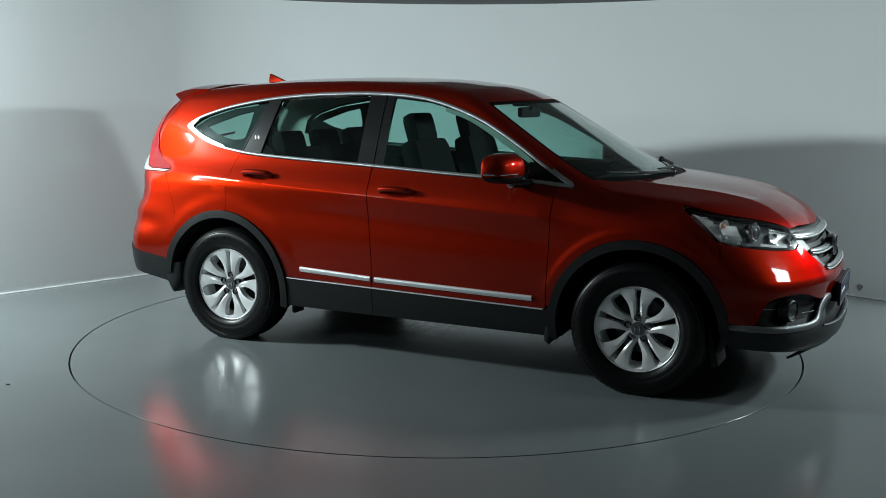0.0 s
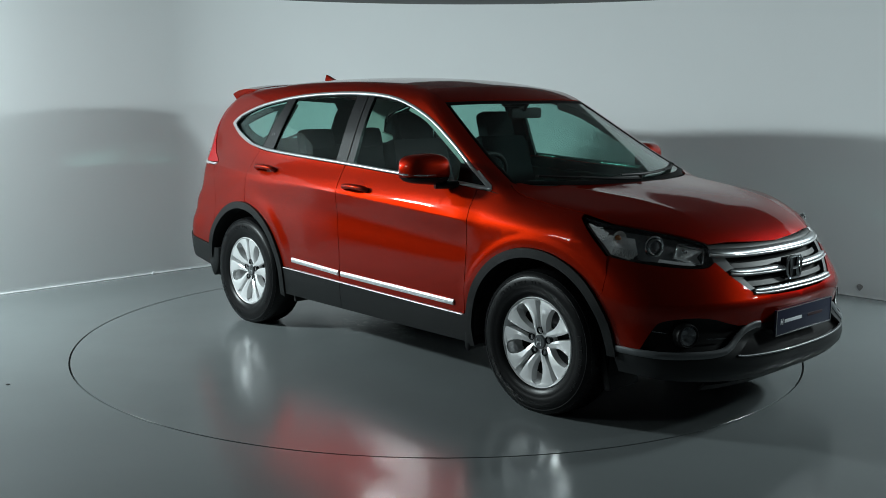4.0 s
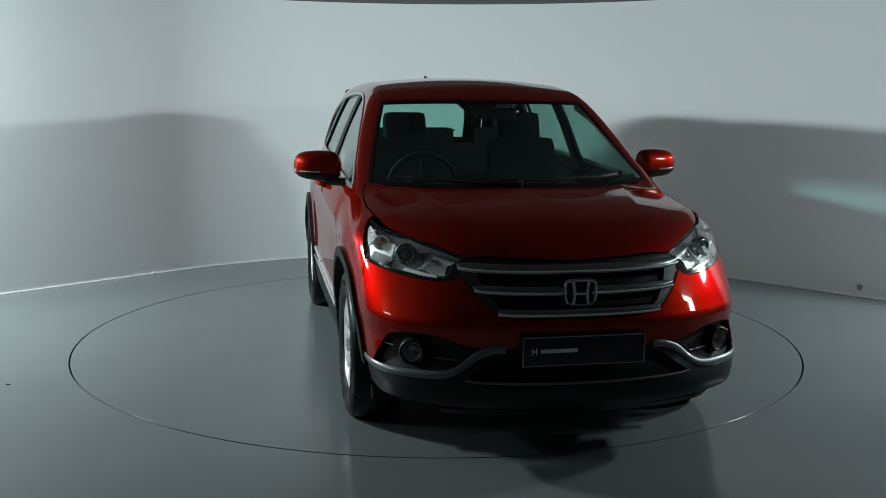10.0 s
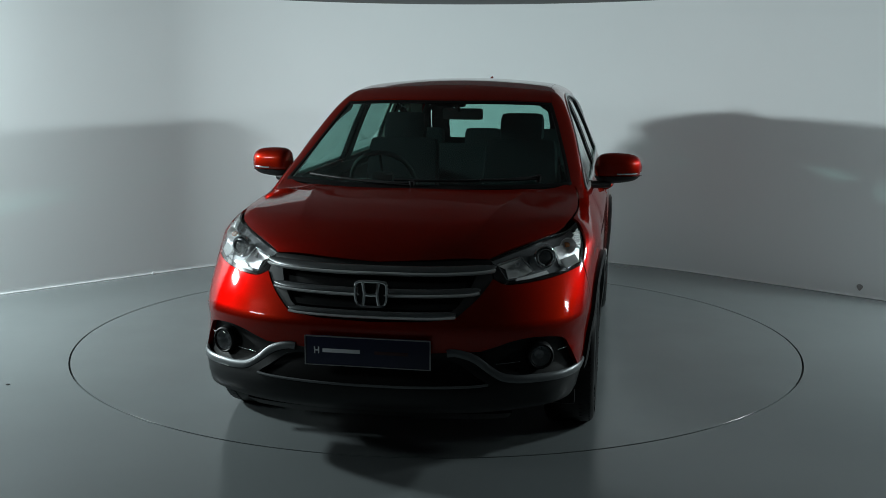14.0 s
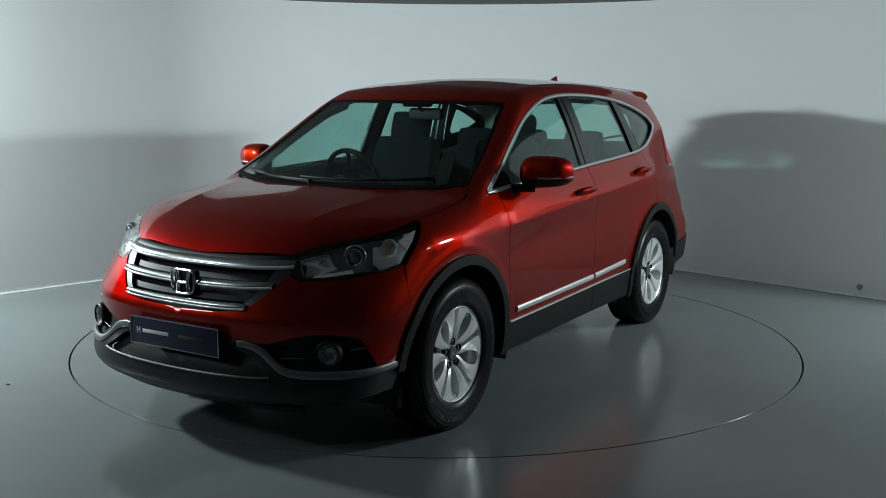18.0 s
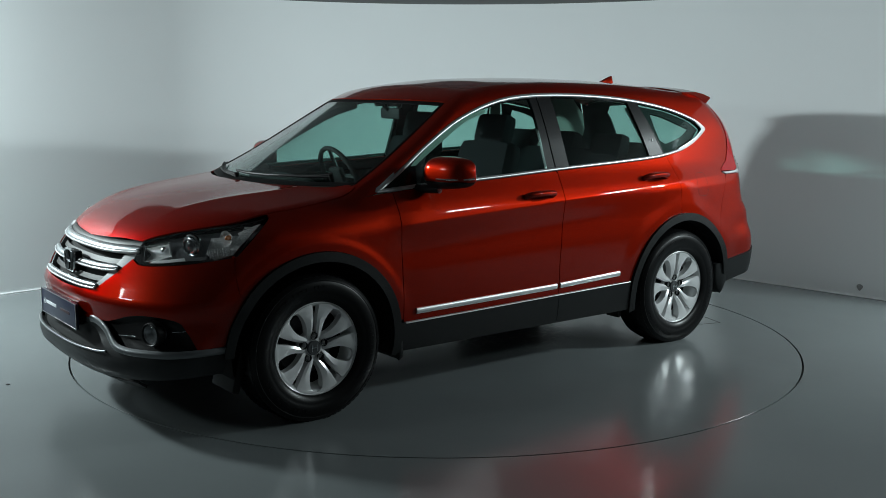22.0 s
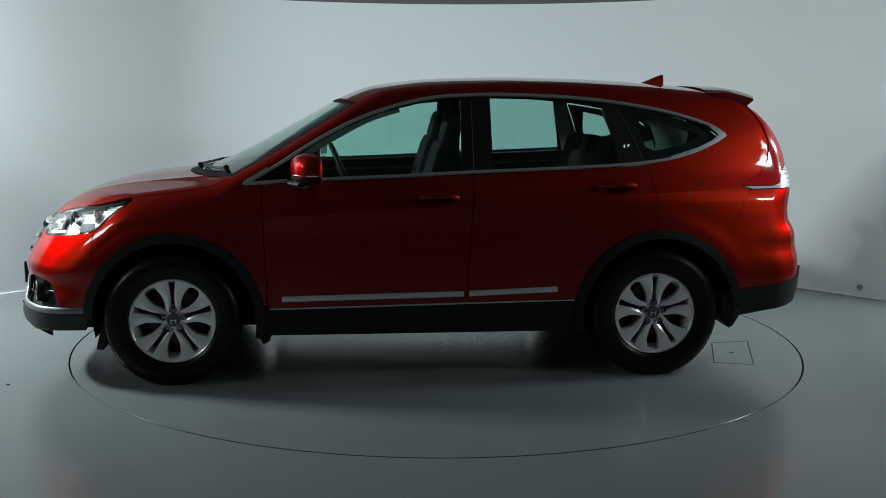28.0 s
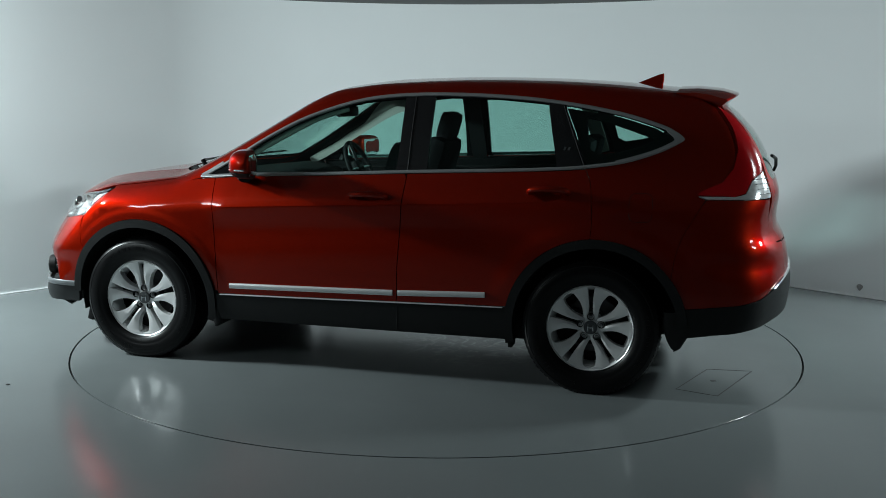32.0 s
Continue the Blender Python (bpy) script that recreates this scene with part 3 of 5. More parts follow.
REAR_SEAM = [(-1.86, 1.030), (-1.805, .935), (-1.752, .835), (-1.722, .73), (-1.709, .630)]
DOOR_REAR = bend([(-1.255, 1.170), (-1.285, 1.10), (-1.30, 1.0), (-1.305, .9), (-1.30, .821)], 5)
screen_side = on_skin(FRONT, bend([(.590, 1.503), (.635, 1.40), (.694, 1.25), (.734, 1.14), (.748, 1.098)], 6))[0]
screen_top = on_skin(FRONT, bend([(0, 1.513), (.3, 1.513), (.5, 1.508), (.590, 1.503)], 6))[0]
ditch = on_skin(TOP, bend([(.335, .588), (.1, .567), (-.5, .55), (-1.2, .545), (-1.72, .53)], 10))[0]
hood_front = np.array([(2.062, 0, .862), (2.055, .12, .862), (2.04, .25, .864), (2.005, .40, .871), (1.985, .464, .878)])
lamp_top = np.array([(1.985, .464, .878), (1.882, .572, .914), (1.765, .672, .942), (1.645, .745, .958), (1.510, .780, .985)])
lamp_low = np.array([(1.510, .780, .985), (1.60, .807, .913), (1.70, .828, .820), (1.86, .742, .793), (1.957, .637, .779), (2.02, .535, .776), (2.034, .487, .797), (1.985, .464, .878)])
hood_side = on_skin(TOP, bend([(1.510, .780), (1.35, .793), (1.18, .79), (1.05, .775), (.98, .745)], 6))[0]
hood_rear = on_skin(TOP, bend([(.98, .745), (1.10, .64), (1.21, .45), (1.285, .2), (1.30, 0)], 6))[0]


def cup_ring(x, z):
    t = np.linspace(0, 2 * math.pi, 33)[:-1]
    return np.stack([x + .004 + .066 * np.cos(t), z - .004 + .050 * np.sin(t)], 1)


def build_body(car):
    mirror = np.array((1, -1, 1.0))
    # bonnet: the outline of both halves
    half = np.vstack([bend(hood_front, 5), bend(lamp_top, 5)[1:], hood_side[1:], hood_rear[1:]])
    ring = np.vstack([half, (half * mirror)[::-1][1:-1]])
    panel("bonnet", TOP, ring, PAINT, car, gap=0.003, step=0.05)
    # roof and windscreen
    half = np.vstack([screen_top, ditch[1:], on_skin(TOP, [(-1.80, .50), (-1.845, .40), (-1.87, .2), (-1.88, 0)])[0]])
    ring = np.vstack([half, (half * mirror)[::-1][1:-1]])
    panel("roof_panel", TOP, ring, PAINT, car, gap=0.002, step=0.06)
    half = np.vstack([screen_top, screen_side[1:], on_skin(FRONT, [(.55, 1.092), (.3, 1.09), (0, 1.09)])[0]])
    ring = np.vstack([half, (half * mirror)[::-1][1:-1]])
    pane = panel("windscreen", FRONT, ring, GLASS, car, gap=0.004, thick=0.005, step=0.06, lift=-0.003, label="tinted windscreen")
    pane.visible_shadow = False
    band("windscreen_seal", FRONT, shrunk(flat(FRONT, spaced(flat(FRONT, ring), .04)), .010), 0.015, SEAL, car, lift=-0.003, height=0.004, closed=True)
    # scuttle between bonnet and windscreen
    low = np.vstack([screen_side[-1:], on_skin(FRONT, bend([(.72, 1.096), (.55, 1.092), (.3, 1.090), (0, 1.090)], 4))[0]])
    loft("scuttle_panel", np.vstack([hood_rear, (hood_rear * mirror)[::-1][1:]]), np.vstack([low, (low * mirror)[::-1][1:]]), SEAL, car, rows=7, cols=61, lift=-0.004)
    for s in (1, -1):
        # pillar and roof rail over the doors, then the rear quarter
        cut = roofline[roofline[:, 0] > -1.25]
        turn = np.array([np.interp(-1.25, ditch[::-1, 0], ditch[::-1, k]) for k in range(3)])
        lower = np.vstack([[(-1.25, np.interp(-1.25, roofline[:40, 0], roofline[:40, 1]))], cut[:-1], [(.95, 1.060), (.985, 1.052)]])
        loft("roof_rail", on_skin(SIDE, lower)[0], np.vstack([[turn], ditch[ditch[:, 0] > -1.25][::-1], screen_side[1:]]), PAINT, car, rows=14, cols=80, side=s)
        q_top = np.vstack([flat(SIDE, turn[None]), flat(SIDE, ditch[ditch[:, 0] < -1.25])])
        lamp = flat(SIDE, np.array([(-1.88, .56, 1.492), (-1.955, .61, 1.385), (-1.99, .65, 1.28), (-1.985, .69, 1.185), (-1.93, .72, 1.115), (-1.835, .781, 1.066), (-1.825, .785, 1.045), (-1.86, .78, 1.030)]))
        ring = np.vstack([lower[:1], q_top, [(-1.80, 1.535)], bend(lamp, 4), bend(REAR_SEAM, 4)[1:-1],
                          arc(A_R, R_OUT, 143, 93, 18), DOOR_REAR[::-1], belt_between(-1.262, -1.74)[1:], roofline[roofline[:, 0] < -1.25]])
        panel("rear_wing", SIDE, ring, PAINT, car, gap=0.0, side=s, step=0.035)
        # front wing
        door_front = bend([(.838, 1.069), (.832, .95), (.824, .75), (.816, .58), (.811, .425)], 5)
        fender = np.vstack([flat(SIDE, hood_side), [(.985, 1.052), (.935, 1.060), (.84, 1.067)], door_front, arc(A_F, R_OUT, 170, 37, 34), [(1.705, .66), (1.715, .74), (1.70, .82)], flat(SIDE, bend(lamp_low[:3], 5))[::-1][1:]])
        panel("front_wing", SIDE, fender, PAINT, car, gap=0.002, side=s, step=0.035)
        band("wing_joint", SIDE, bend([(1.70, .826), (1.715, .74), (1.705, .66), (1.68, .625)], 6), .024, PAINT, car, lift=-.008, height=.005, side=s)
        band("wing_joint", SIDE, bend(REAR_SEAM, 6), .024, DASH, car, lift=-.008, height=.005, side=s)
        # doors
        fd = np.vstack([door_front, [(.809, sill(.809)), (.3, sill(.3)), (-.262, sill(-.262))], bend([(-.262, .6), (-.285, .9), (-.297, 1.10)], 5), belt_between(-.297, .838)[1:]])
        front = panel("front_door", SIDE, fd, PAINT, car, gap=0.0025, side=s, step=0.045, holes=(cup_ring(-.10, .995),))
        rd = np.vstack([[(-.262, sill(-.262)), (-.86, sill(-.86))], arc(A_R, R_OUT, 11, 86, 20), DOOR_REAR[::-1], belt_between(-1.255, -.297)[1:], bend([(-.297, 1.10), (-.285, .9), (-.262, .6)], 5)])
        rear = panel("rear_door", SIDE, rd, PAINT, car, gap=0.0025, side=s, step=0.045, holes=(cup_ring(-1.075, 1.047),))
        # window frames, glass and chrome
        ring = np.vstack([belt, roofline[1:-1]])
        glass_f = bend([(.70, 1.088), (.126, 1.112), (-.225, 1.130)], 4)
        glass_f = np.vstack([glass_f, [(-.232, 1.30), (-.232, 1.522)], [(-.01, 1.498), (.20, 1.445), (.40, 1.362), (.55, 1.278), (.66, 1.205), (.70, 1.17)]])
        glass_r = np.vstack([bend([(-.41, 1.138), (-.8, 1.153), (-1.105, 1.170)], 4), [(-1.087, 1.26), (-1.062, 1.38), (-1.034, 1.498)], [(-.77, 1.522), (-.41, 1.530)]])
        cover = np.array([(-1.100, 1.176), (-1.238, 1.183), (-1.205, 1.27), (-1.155, 1.40), (-1.112, 1.498), (-1.030, 1.503), (-1.055, 1.39), (-1.082, 1.27)])
        glass_q = np.vstack([bend([(-1.26, 1.186), (-1.443, 1.216), (-1.58, 1.256), (-1.66, 1.296), (-1.695, 1.327)], 4), bend([(-1.695, 1.327), (-1.66, 1.355), (-1.58, 1.392), (-1.40, 1.445), (-1.13, 1.492)], 4)[1:], [(-1.19, 1.36)]])
        panel("window_frame", SIDE, ring, PILLAR, car, gap=0.006, lift=-0.004, thick=0.02, side=s, step=0.04, holes=(glass_f, glass_r, glass_q))
        panel("window", SIDE, glass_f, GLASS, front, gap=-0.006, lift=-0.012, thick=0.004, side=s, step=0.06, label="tinted door glass")
        panel("window", SIDE, glass_r, GLASS, rear, gap=-0.006, lift=-0.012, thick=0.004, side=s, step=0.06, label="tinted door glass")
        panel("quarter_window", SIDE, glass_q, GLASS, car, gap=-0.006, lift=-0.012, thick=0.004, side=s, step=0.06, label="tinted quarter glass")
        panel("pillar_cover", SIDE, cover, PILLAR, car, gap=.002, lift=-0.001, thick=.006, side=s, step=.04, label="gloss black pillar cover")
        band("window_moulding", SIDE, shrunk(ring, 0.009), 0.016, WINDOW_CHROME, car, lift=0.002, height=0.005, closed=True, side=s, label="chrome window surround")
        corner = bend([(-1.40, 1.194), (-1.50, 1.217), (-1.60, 1.250), (-1.70, 1.297), (-1.742, 1.327), (-1.70, 1.362), (-1.64, 1.390)], 3)
        inner = bend([(-1.655, 1.362), (-1.692, 1.328), (-1.66, 1.302), (-1.58, 1.266), (-1.48, 1.234), (-1.40, 1.213)], 3)
        panel("window_corner", SIDE, np.vstack([corner, inner]), WINDOW_CHROME, car, gap=0, lift=.006, thick=.008, side=s, step=.02, crown=.002)
        corner = [(.934, 1.068), (.86, 1.065), (.78, 1.071), (.78, 1.083), (.86, 1.081), (.900, 1.083), (.865, 1.108), (.80, 1.148), (.806, 1.158), (.87, 1.118), (.924, 1.088)]
        panel("window_corner", SIDE, corner, WINDOW_CHROME, car, gap=0, lift=.006, thick=.008, side=s, step=.02, crown=.002)
        for a, b, d in ((-.297, -.297, .004), (-1.245, -1.112, .005)):
            z0, z1 = np.interp(a, belt[::-1, 0], belt[::-1, 1]) + .015, np.interp(b, roofline[:, 0], roofline[:, 1]) - .016
            band("pillar_joint", SIDE, [(a + (b - a) * k / 8, z0 + (z1 - z0) * k / 8) for k in range(9)], d, BLACK, car, lift=-0.003, height=0.003, side=s)
        band("drip_rail", TOP, ditch, 0.008, SEAL, car, lift=-0.002, height=0.002, side=s)
        # mouldings low on the doors
        band("door_moulding", SIDE, [(.735 - k * .0975, .462 + k * .0017) for k in range(11)], 0.030, MOULDING, front, lift=0.003, height=0.009, side=s, taper=False, label="chrome door moulding")
        band("door_moulding", SIDE, [(-.268 - k * .0485, .480 + k * .0018) for k in range(11)], 0.030, MOULDING, rear, lift=0.003, height=0.009, side=s, label="chrome door moulding")
        # plastic sill and arches
        ring = np.vstack([[(x, sill(x)) for x in np.linspace(.83, -.865, 16)], arc(A_R, R_OUT, 10, -10, 6), [(x, .262) for x in np.linspace(-.86, .83, 12)], arc(A_F, R_OUT, 190, 171, 6)])
        panel("sill_cover", SIDE, ring, PLASTIC, car, gap=0.001, lift=0.006, thick=0.05, side=s, step=0.05)
        band("sill_moulding", SIDE, [(x, sill(x) - .004) for x in np.linspace(.80, -.85, 24)], .006, MOULDING, car, lift=.008, height=.004, side=s)
        band("sill_joint", SIDE, [(-.262, z) for z in np.linspace(.42, .275, 6)], .005, BLACK, car, lift=.0055, height=.002, side=s)
        for cx, a0, a1 in ((A_F, 3, 192), (A_R, -12, 174)):
            ring = np.vstack([arc(cx, R_OUT, a0, a1, 40), arc(cx, R_IN, a1, a0, 40)])
            panel("wheel_arch_trim", SIDE, ring, PLASTIC, car, gap=0.0, lift=0.016, thick=0.09, side=s, step=0.03, crown=0.010)
        for hx, hz, door in ((-.10, .995, front), (-1.075, 1.047, rear)):
            build_handle(hx, hz, door, s)
        # fuel flap
        if s > 0:
            f = np.array([(-1.545 + .058 * np.sign(math.cos(t)) * abs(math.cos(t)) ** .5, .985 + .072 * np.sign(math.sin(t)) * abs(math.sin(t)) ** .5) for t in np.linspace(0, 2 * math.pi, 33)[:-1]])
            band("fuel_flap_joint", SIDE, f, 0.0028, BLACK, car, lift=-0.001, height=0.0015, closed=True)
        for k in range(2):
            band("pillar_badge", SIDE, [(-1.135 - .022 * k, 1.262), (-1.142 - .022 * k, 1.279)], .010, SATIN, car, lift=0.0, height=.002, side=s)


def build_handle(x, z, door, s):
    """Pull handle over its scooped cup."""
    p, n, _ = on_skin(SIDE, [(x - .098, z), (x - .035, z), (x + .035, z), (x + .098, z)])
    line = bend([p[0] + n[0] * .004, p[0] * .8 + p[1] * .2 + n[0] * .030, p[1] + n[1] * .042, p[2] + n[2] * .042, p[3] * .8 + p[2] * .2 + n[3] * .030, p[3] + n[3] * .004], 4) * (1, s, 1)
    part("door_handle", tube([tuple(q) for q in line], 0.019, 14, flat=0.85), PAINT, door)
    ring = cup_ring(x, z)
    panel("handle_cup", SIDE, ring, PAINT, door, gap=-.002, lift=0.0, thick=0.002, side=s, step=.012, crown=-0.026)


def build_front(car):
    mirror = np.array((1, -1, 1.0))
    grille_edge = np.array([(2.028, .487, .80), (2.081, .440, .735), (2.150, .350, .655), (2.175, .22, .640), (2.187, 0, .634)])
    def settle(p):
        """Moves points near the middle straight back on to the skin."""
        q = on_skin(FRONT, p[:, 1:3])[0]
        return np.where(np.abs(p[:, 1:2]) < .6, q, p)
    grille_edge = settle(grille_edge)
    # painted bumper
    pod = np.array([(1.904, .850, .420), (1.945, .820, .505), (1.975, .780, .552), (2.062, .669, .568), (2.12, .577, .557), (2.15, .525, .540), (2.178, .454, .519)])
    low = np.array([(2.178, .454, .519), (2.202, .37, .517), (2.218, .27, .512), (2.226, .12, .506), (2.228, 0, .505)])
    pod, low = settle(pod), settle(low)
    arch3 = on_skin(SIDE, arc(A_F, R_OUT, 37, 10, 10))[0]

    def centre(z0, z1):
        return on_skin(FRONT, [(0, z) for z in np.linspace(z0, z1, 8)])[0][1:-1]
    ring = np.vstack([grille_edge[::-1], bend(lamp_low[2:7], 4)[::-1], on_skin(SIDE, [(1.715, .74), (1.705, .66)])[0], arch3, on_skin(SIDE, [(1.80, .410)])[0], bend(pod, 4), low[1:], centre(.505, .634)])
    panel("front_bumper", CORNER, ring, PAINT, car, gap=0.0, both=True, step=0.035, thick=0.02)
    # unpainted lower bumper with its opening
    strip = np.array([(1.767, .874, .408), (1.908, .849, .406), (2.0, .765, .402), (2.075, .690, .402), (2.126, .60, .405), (2.162, .528, .423), (2.188, .434, .488), (2.202, .362, .513), (2.21, .32, .513)])
    hole = np.array([(2.228, 0, .492), (2.222, .18, .491), (2.212, .30, .488), (2.20, .37, .470), (2.188, .44, .425), (2.182, .486, .389), (2.20, .42, .384), (2.232, .2, .378), (2.238, 0, .377)])
    strip, hole = settle(strip), settle(hole)
    ring = np.vstack([bend(strip, 4), settle(np.array([(2.228, .1, .506), (2.230, 0, .506)])), bend(hole, 3), centre(.377, .252), [(2.20, 0, .252), (2.19, .2, .252), (2.15, .45, .262), (2.05, .66, .280), (1.90, .79, .292), (1.775, .83, .295)]])
    panel("lower_bumper", CORNER, ring, GREY_TRIM, car, gap=0.0, both=True, step=0.035, thick=0.02)
    panel("lower_intake", CORNER, np.vstack([bend(hole, 3), centre(.377, .492)]), BLACK, car, gap=-0.004, lift=-0.03, both=True, step=0.05)
    for s in (1, -1):
        band("bumper_trim", CORNER, bend(strip, 5), 0.032, SILVER_TRIM, car, lift=0.001, height=0.009, side=s, label="silver bumper trim line")
    lip = bend([(2.182, -.49, .389), (2.20, -.42, .383), (2.232, -.2, .377), (2.238, 0, .375), (2.232, .2, .377), (2.20, .42, .383), (2.182, .49, .389)], 6)
    band("lip_trim", FRONT, lip, 0.010, SILVER_TRIM, car, lift=0.003, height=0.005)
    lip = np.vstack([[(-.58, .240), (-.35, .246), (0, .252), (.35, .246), (.58, .240)], [(.55, .20), (.35, .196), (0, .20), (-.35, .196), (-.55, .20)]])
    panel("front_lip", FRONT, lip, BLACK, car, gap=0, lift=-0.004, step=.05)
    for s in (1, -1):
        # fog lamp housings
        ring = np.vstack([bend(pod, 4), bend(strip[1:8], 4)[::-1]])
        panel("fog_lamp_housing", CORNER, ring, BLACK, car, gap=-0.004, lift=-0.022, side=s, step=.03, crown=-0.015)
        at = Matrix.Translation((2.045, .690 * s, .487)) @ Euler((0, 0, radians(-90 + 20 * s))).to_matrix().to_4x4()
        lamp = part("fog_lamp", lathe([(.046, -.05), (.046, .0), (.042, .005), (.038, 0), (.032, -.008), (.02, -.026), (.001, -.030)], 32), HOUSING, car, "small round fog lamp", at)
        part("lens", lathe([(.0405, .002), (.03, .008), (.015, .011), (.001, .012)], 32), CLEAR, lamp)
        part("bezel", lathe([(.060, -.03), (.056, .004), (.050, .010), (.046, .006), (.045, -.02)], 32), BLACK, lamp)
        band("fog_trim_bar", CORNER, bend([(1.93, .80, .505), (1.98, .76, .500)], 4), .004, CHROME, car, lift=-.012, height=.006, side=s)
        band("fog_trim_bar", CORNER, bend([(2.10, .62, .470), (2.15, .53, .465)], 4), .004, CHROME, car, lift=-.012, height=.006, side=s)
        build_headlamp(car, s)
    build_grille(car, grille_edge)
    # show plate on its holder
    bm = bmesh.new()
    box(bm, (2.222, -.262, .452), (2.236, .262, .574), .004)
    plate = part("number_plate", bm, PLATE_BLUE, car, "dark blue show plate with a pale border")
    for a, b in (((-.262, .570), (.262, .575)), ((-.262, .451), (.262, .455)), ((-.264, .451), (-.259, .575)), ((.259, .451), (.264, .575))):
        bm = bmesh.new()
        box(bm, (2.235, a[0], a[1]), (2.238, b[0], b[1]), .0008)
        part("border", bm, STEEL, plate)
    # marks on the plate: a small badge and a bar where a word stands
    bm = bmesh.new()
    for y0, y1, z0, z1 in ((-.224, -.219, .500, .528), (-.207, -.202, .500, .528), (-.219, -.207, .511, .517)):
        box(bm, (2.2355, y0, z0), (2.2372, y1, z1))
    part("badge_mark", bm, PLATE_MARK, plate)
    bm = bmesh.new()
    box(bm, (2.2355, -.188, .506), (2.2372, -.030, .522), .0004)
    part("word_bar", bm, PLATE_MARK, plate)
    bm = bmesh.new()
    box(bm, (2.2355, .03, .506), (2.2372, .17, .520), .0004)
    part("word_bar", bm, PLATE_RED, plate)
    bm = bmesh.new()
    box(bm, (2.18, -.20, .46), (2.223, .20, .57), .004)
    part("plate_holder", bm, BLACK, car)


def build_headlamp(car, s):
    """Clear lens over a grey housing: projector, inner main-beam bowl, outer side reflector."""
    ring = np.vstack([bend(lamp_top, 5), bend(lamp_low[:3], 5)[1:], bend(lamp_low[2:6], 5)[1:], lamp_low[6:]])
    lamp = panel("headlamp", CORNER, ring, HOUSING, car, gap=-0.002, lift=-0.045, thick=0.02, side=s, step=.03, label="clear headlamp with chrome reflectors and a projector lens")
    lens = panel("lamp_lens", CORNER, ring, CLEAR, lamp, gap=0.002, lift=0.002, crown=.014, thick=0.004, side=s, step=.035, label="clear lens")
    lens.visible_shadow = False
    # dark brow along the bonnet, dark end by the grille and dark lower edge
    brow = np.vstack([lamp_top, [(1.520, .783, .979), (1.644, .748, .953), (1.763, .675, .936), (1.882, .576, .908), (1.985, .470, .872)]])
    panel("lamp_brow", CORNER, brow, GLOSS_BLACK, lamp, gap=.001, lift=-.006, thick=.02, side=s, step=.03)
    panel("lamp_end", CORNER, [(1.985, .466, .874), (1.995, .490, .858), (1.985, .535, .835), (2.006, .545, .795), (2.022, .530, .782), (2.032, .489, .80)], GLOSS_BLACK, lamp, gap=0, lift=-.006, thick=.02, side=s, step=.03)
    panel("lamp_sill", CORNER, [(1.76, .79, .808), (1.86, .742, .795), (1.957, .637, .781), (2.02, .535, .778), (2.01, .545, .792), (1.95, .642, .797), (1.86, .745, .810)], GLOSS_BLACK, lamp, gap=0, lift=-.006, thick=.02, side=s, step=.03)
    yaw = radians(-90 + 22 * s)

    def at(x, y, z):
        return Matrix.Translation((x, y * s, z)) @ Euler((0, 0, yaw)).to_matrix().to_4x4()
    # projector in its chrome collar, on a dark backing
    p = at(1.838, .682, .868)
    panel("projector_backing", CORNER, [(1.865, .632, .892), (1.775, .690, .912), (1.765, .735, .880), (1.80, .748, .822), (1.895, .665, .803), (1.905, .615, .820)], HOUSING, lamp, gap=.002, lift=-.030, thick=.01, side=s, step=.03)
    part("projector_ring", lathe([(.034, -.04), (.047, -.012), (.051, .004), (.047, .010), (.041, .004), (.036, -.008)], 40), CHROME, lamp, "chrome ring", p)
    part("projector_lens", lathe([(.034, -.02), (.034, -.006), (.030, .008), (.021, .016), (.010, .020), (.001, .021)], 40), material("projector_glass", (.05, .055, .06), .05, coat=1.0) if "projector_glass" not in bpy.data.materials else bpy.data.materials["projector_glass"], lamp, "dark glass lens", p)
    part("projector_trim", lathe([(.029, .006), (.032, .018), (.037, .016), (.038, .002)], 40), CHROME, lamp, "", p)
    # inner main-beam bowl: a four-sided grey scoop with a chrome rim and a bulb shield
    inner = np.array([(1.985, .500, .855), (1.905, .588, .880), (1.888, .615, .822), (1.955, .580, .798), (2.000, .530, .798)])
    panel("main_reflector", CORNER, inner, REFLECTOR, lamp, gap=.004, lift=-.012, thick=.01, side=s, step=.018, crown=-.030, label="grey reflector bowl")
    band("reflector_rim", CORNER, np.vstack([np.linspace(inner[i], inner[(i + 1) % 5], 6)[:-1] for i in range(5)]), .006, CHROME, lamp, lift=-.010, height=.005, closed=True, side=s)
    part("bulb_shield", lathe([(.001, .018), (.011, .014), (.014, .004), (.012, -.03)], 20), CHROME, lamp, "", at(1.922, .572, .842))
    panel("light_bar", CORNER, [(1.885, .712, .806), (1.955, .632, .793), (1.995, .572, .789), (1.985, .578, .800), (1.945, .628, .808), (1.885, .700, .820)], material("white_light_guide", (.85, .86, .87), .25, coat=.5) if "white_light_guide" not in bpy.data.materials else bpy.data.materials["white_light_guide"], lamp, gap=.001, lift=-.004, thick=.008, side=s, step=.02, label="white light bar")
    # outer reflector with an amber bulb in its cup, ribs at the tip and flutes below
    outer = np.array([(1.765, .722, .908), (1.66, .778, .922), (1.595, .802, .918), (1.70, .825, .835), (1.78, .785, .815), (1.80, .745, .840)])
    panel("side_reflector", CORNER, outer, REFLECTOR, lamp, gap=.003, lift=-.012, thick=.01, side=s, step=.016, crown=-.022, label="bright fluted reflector")
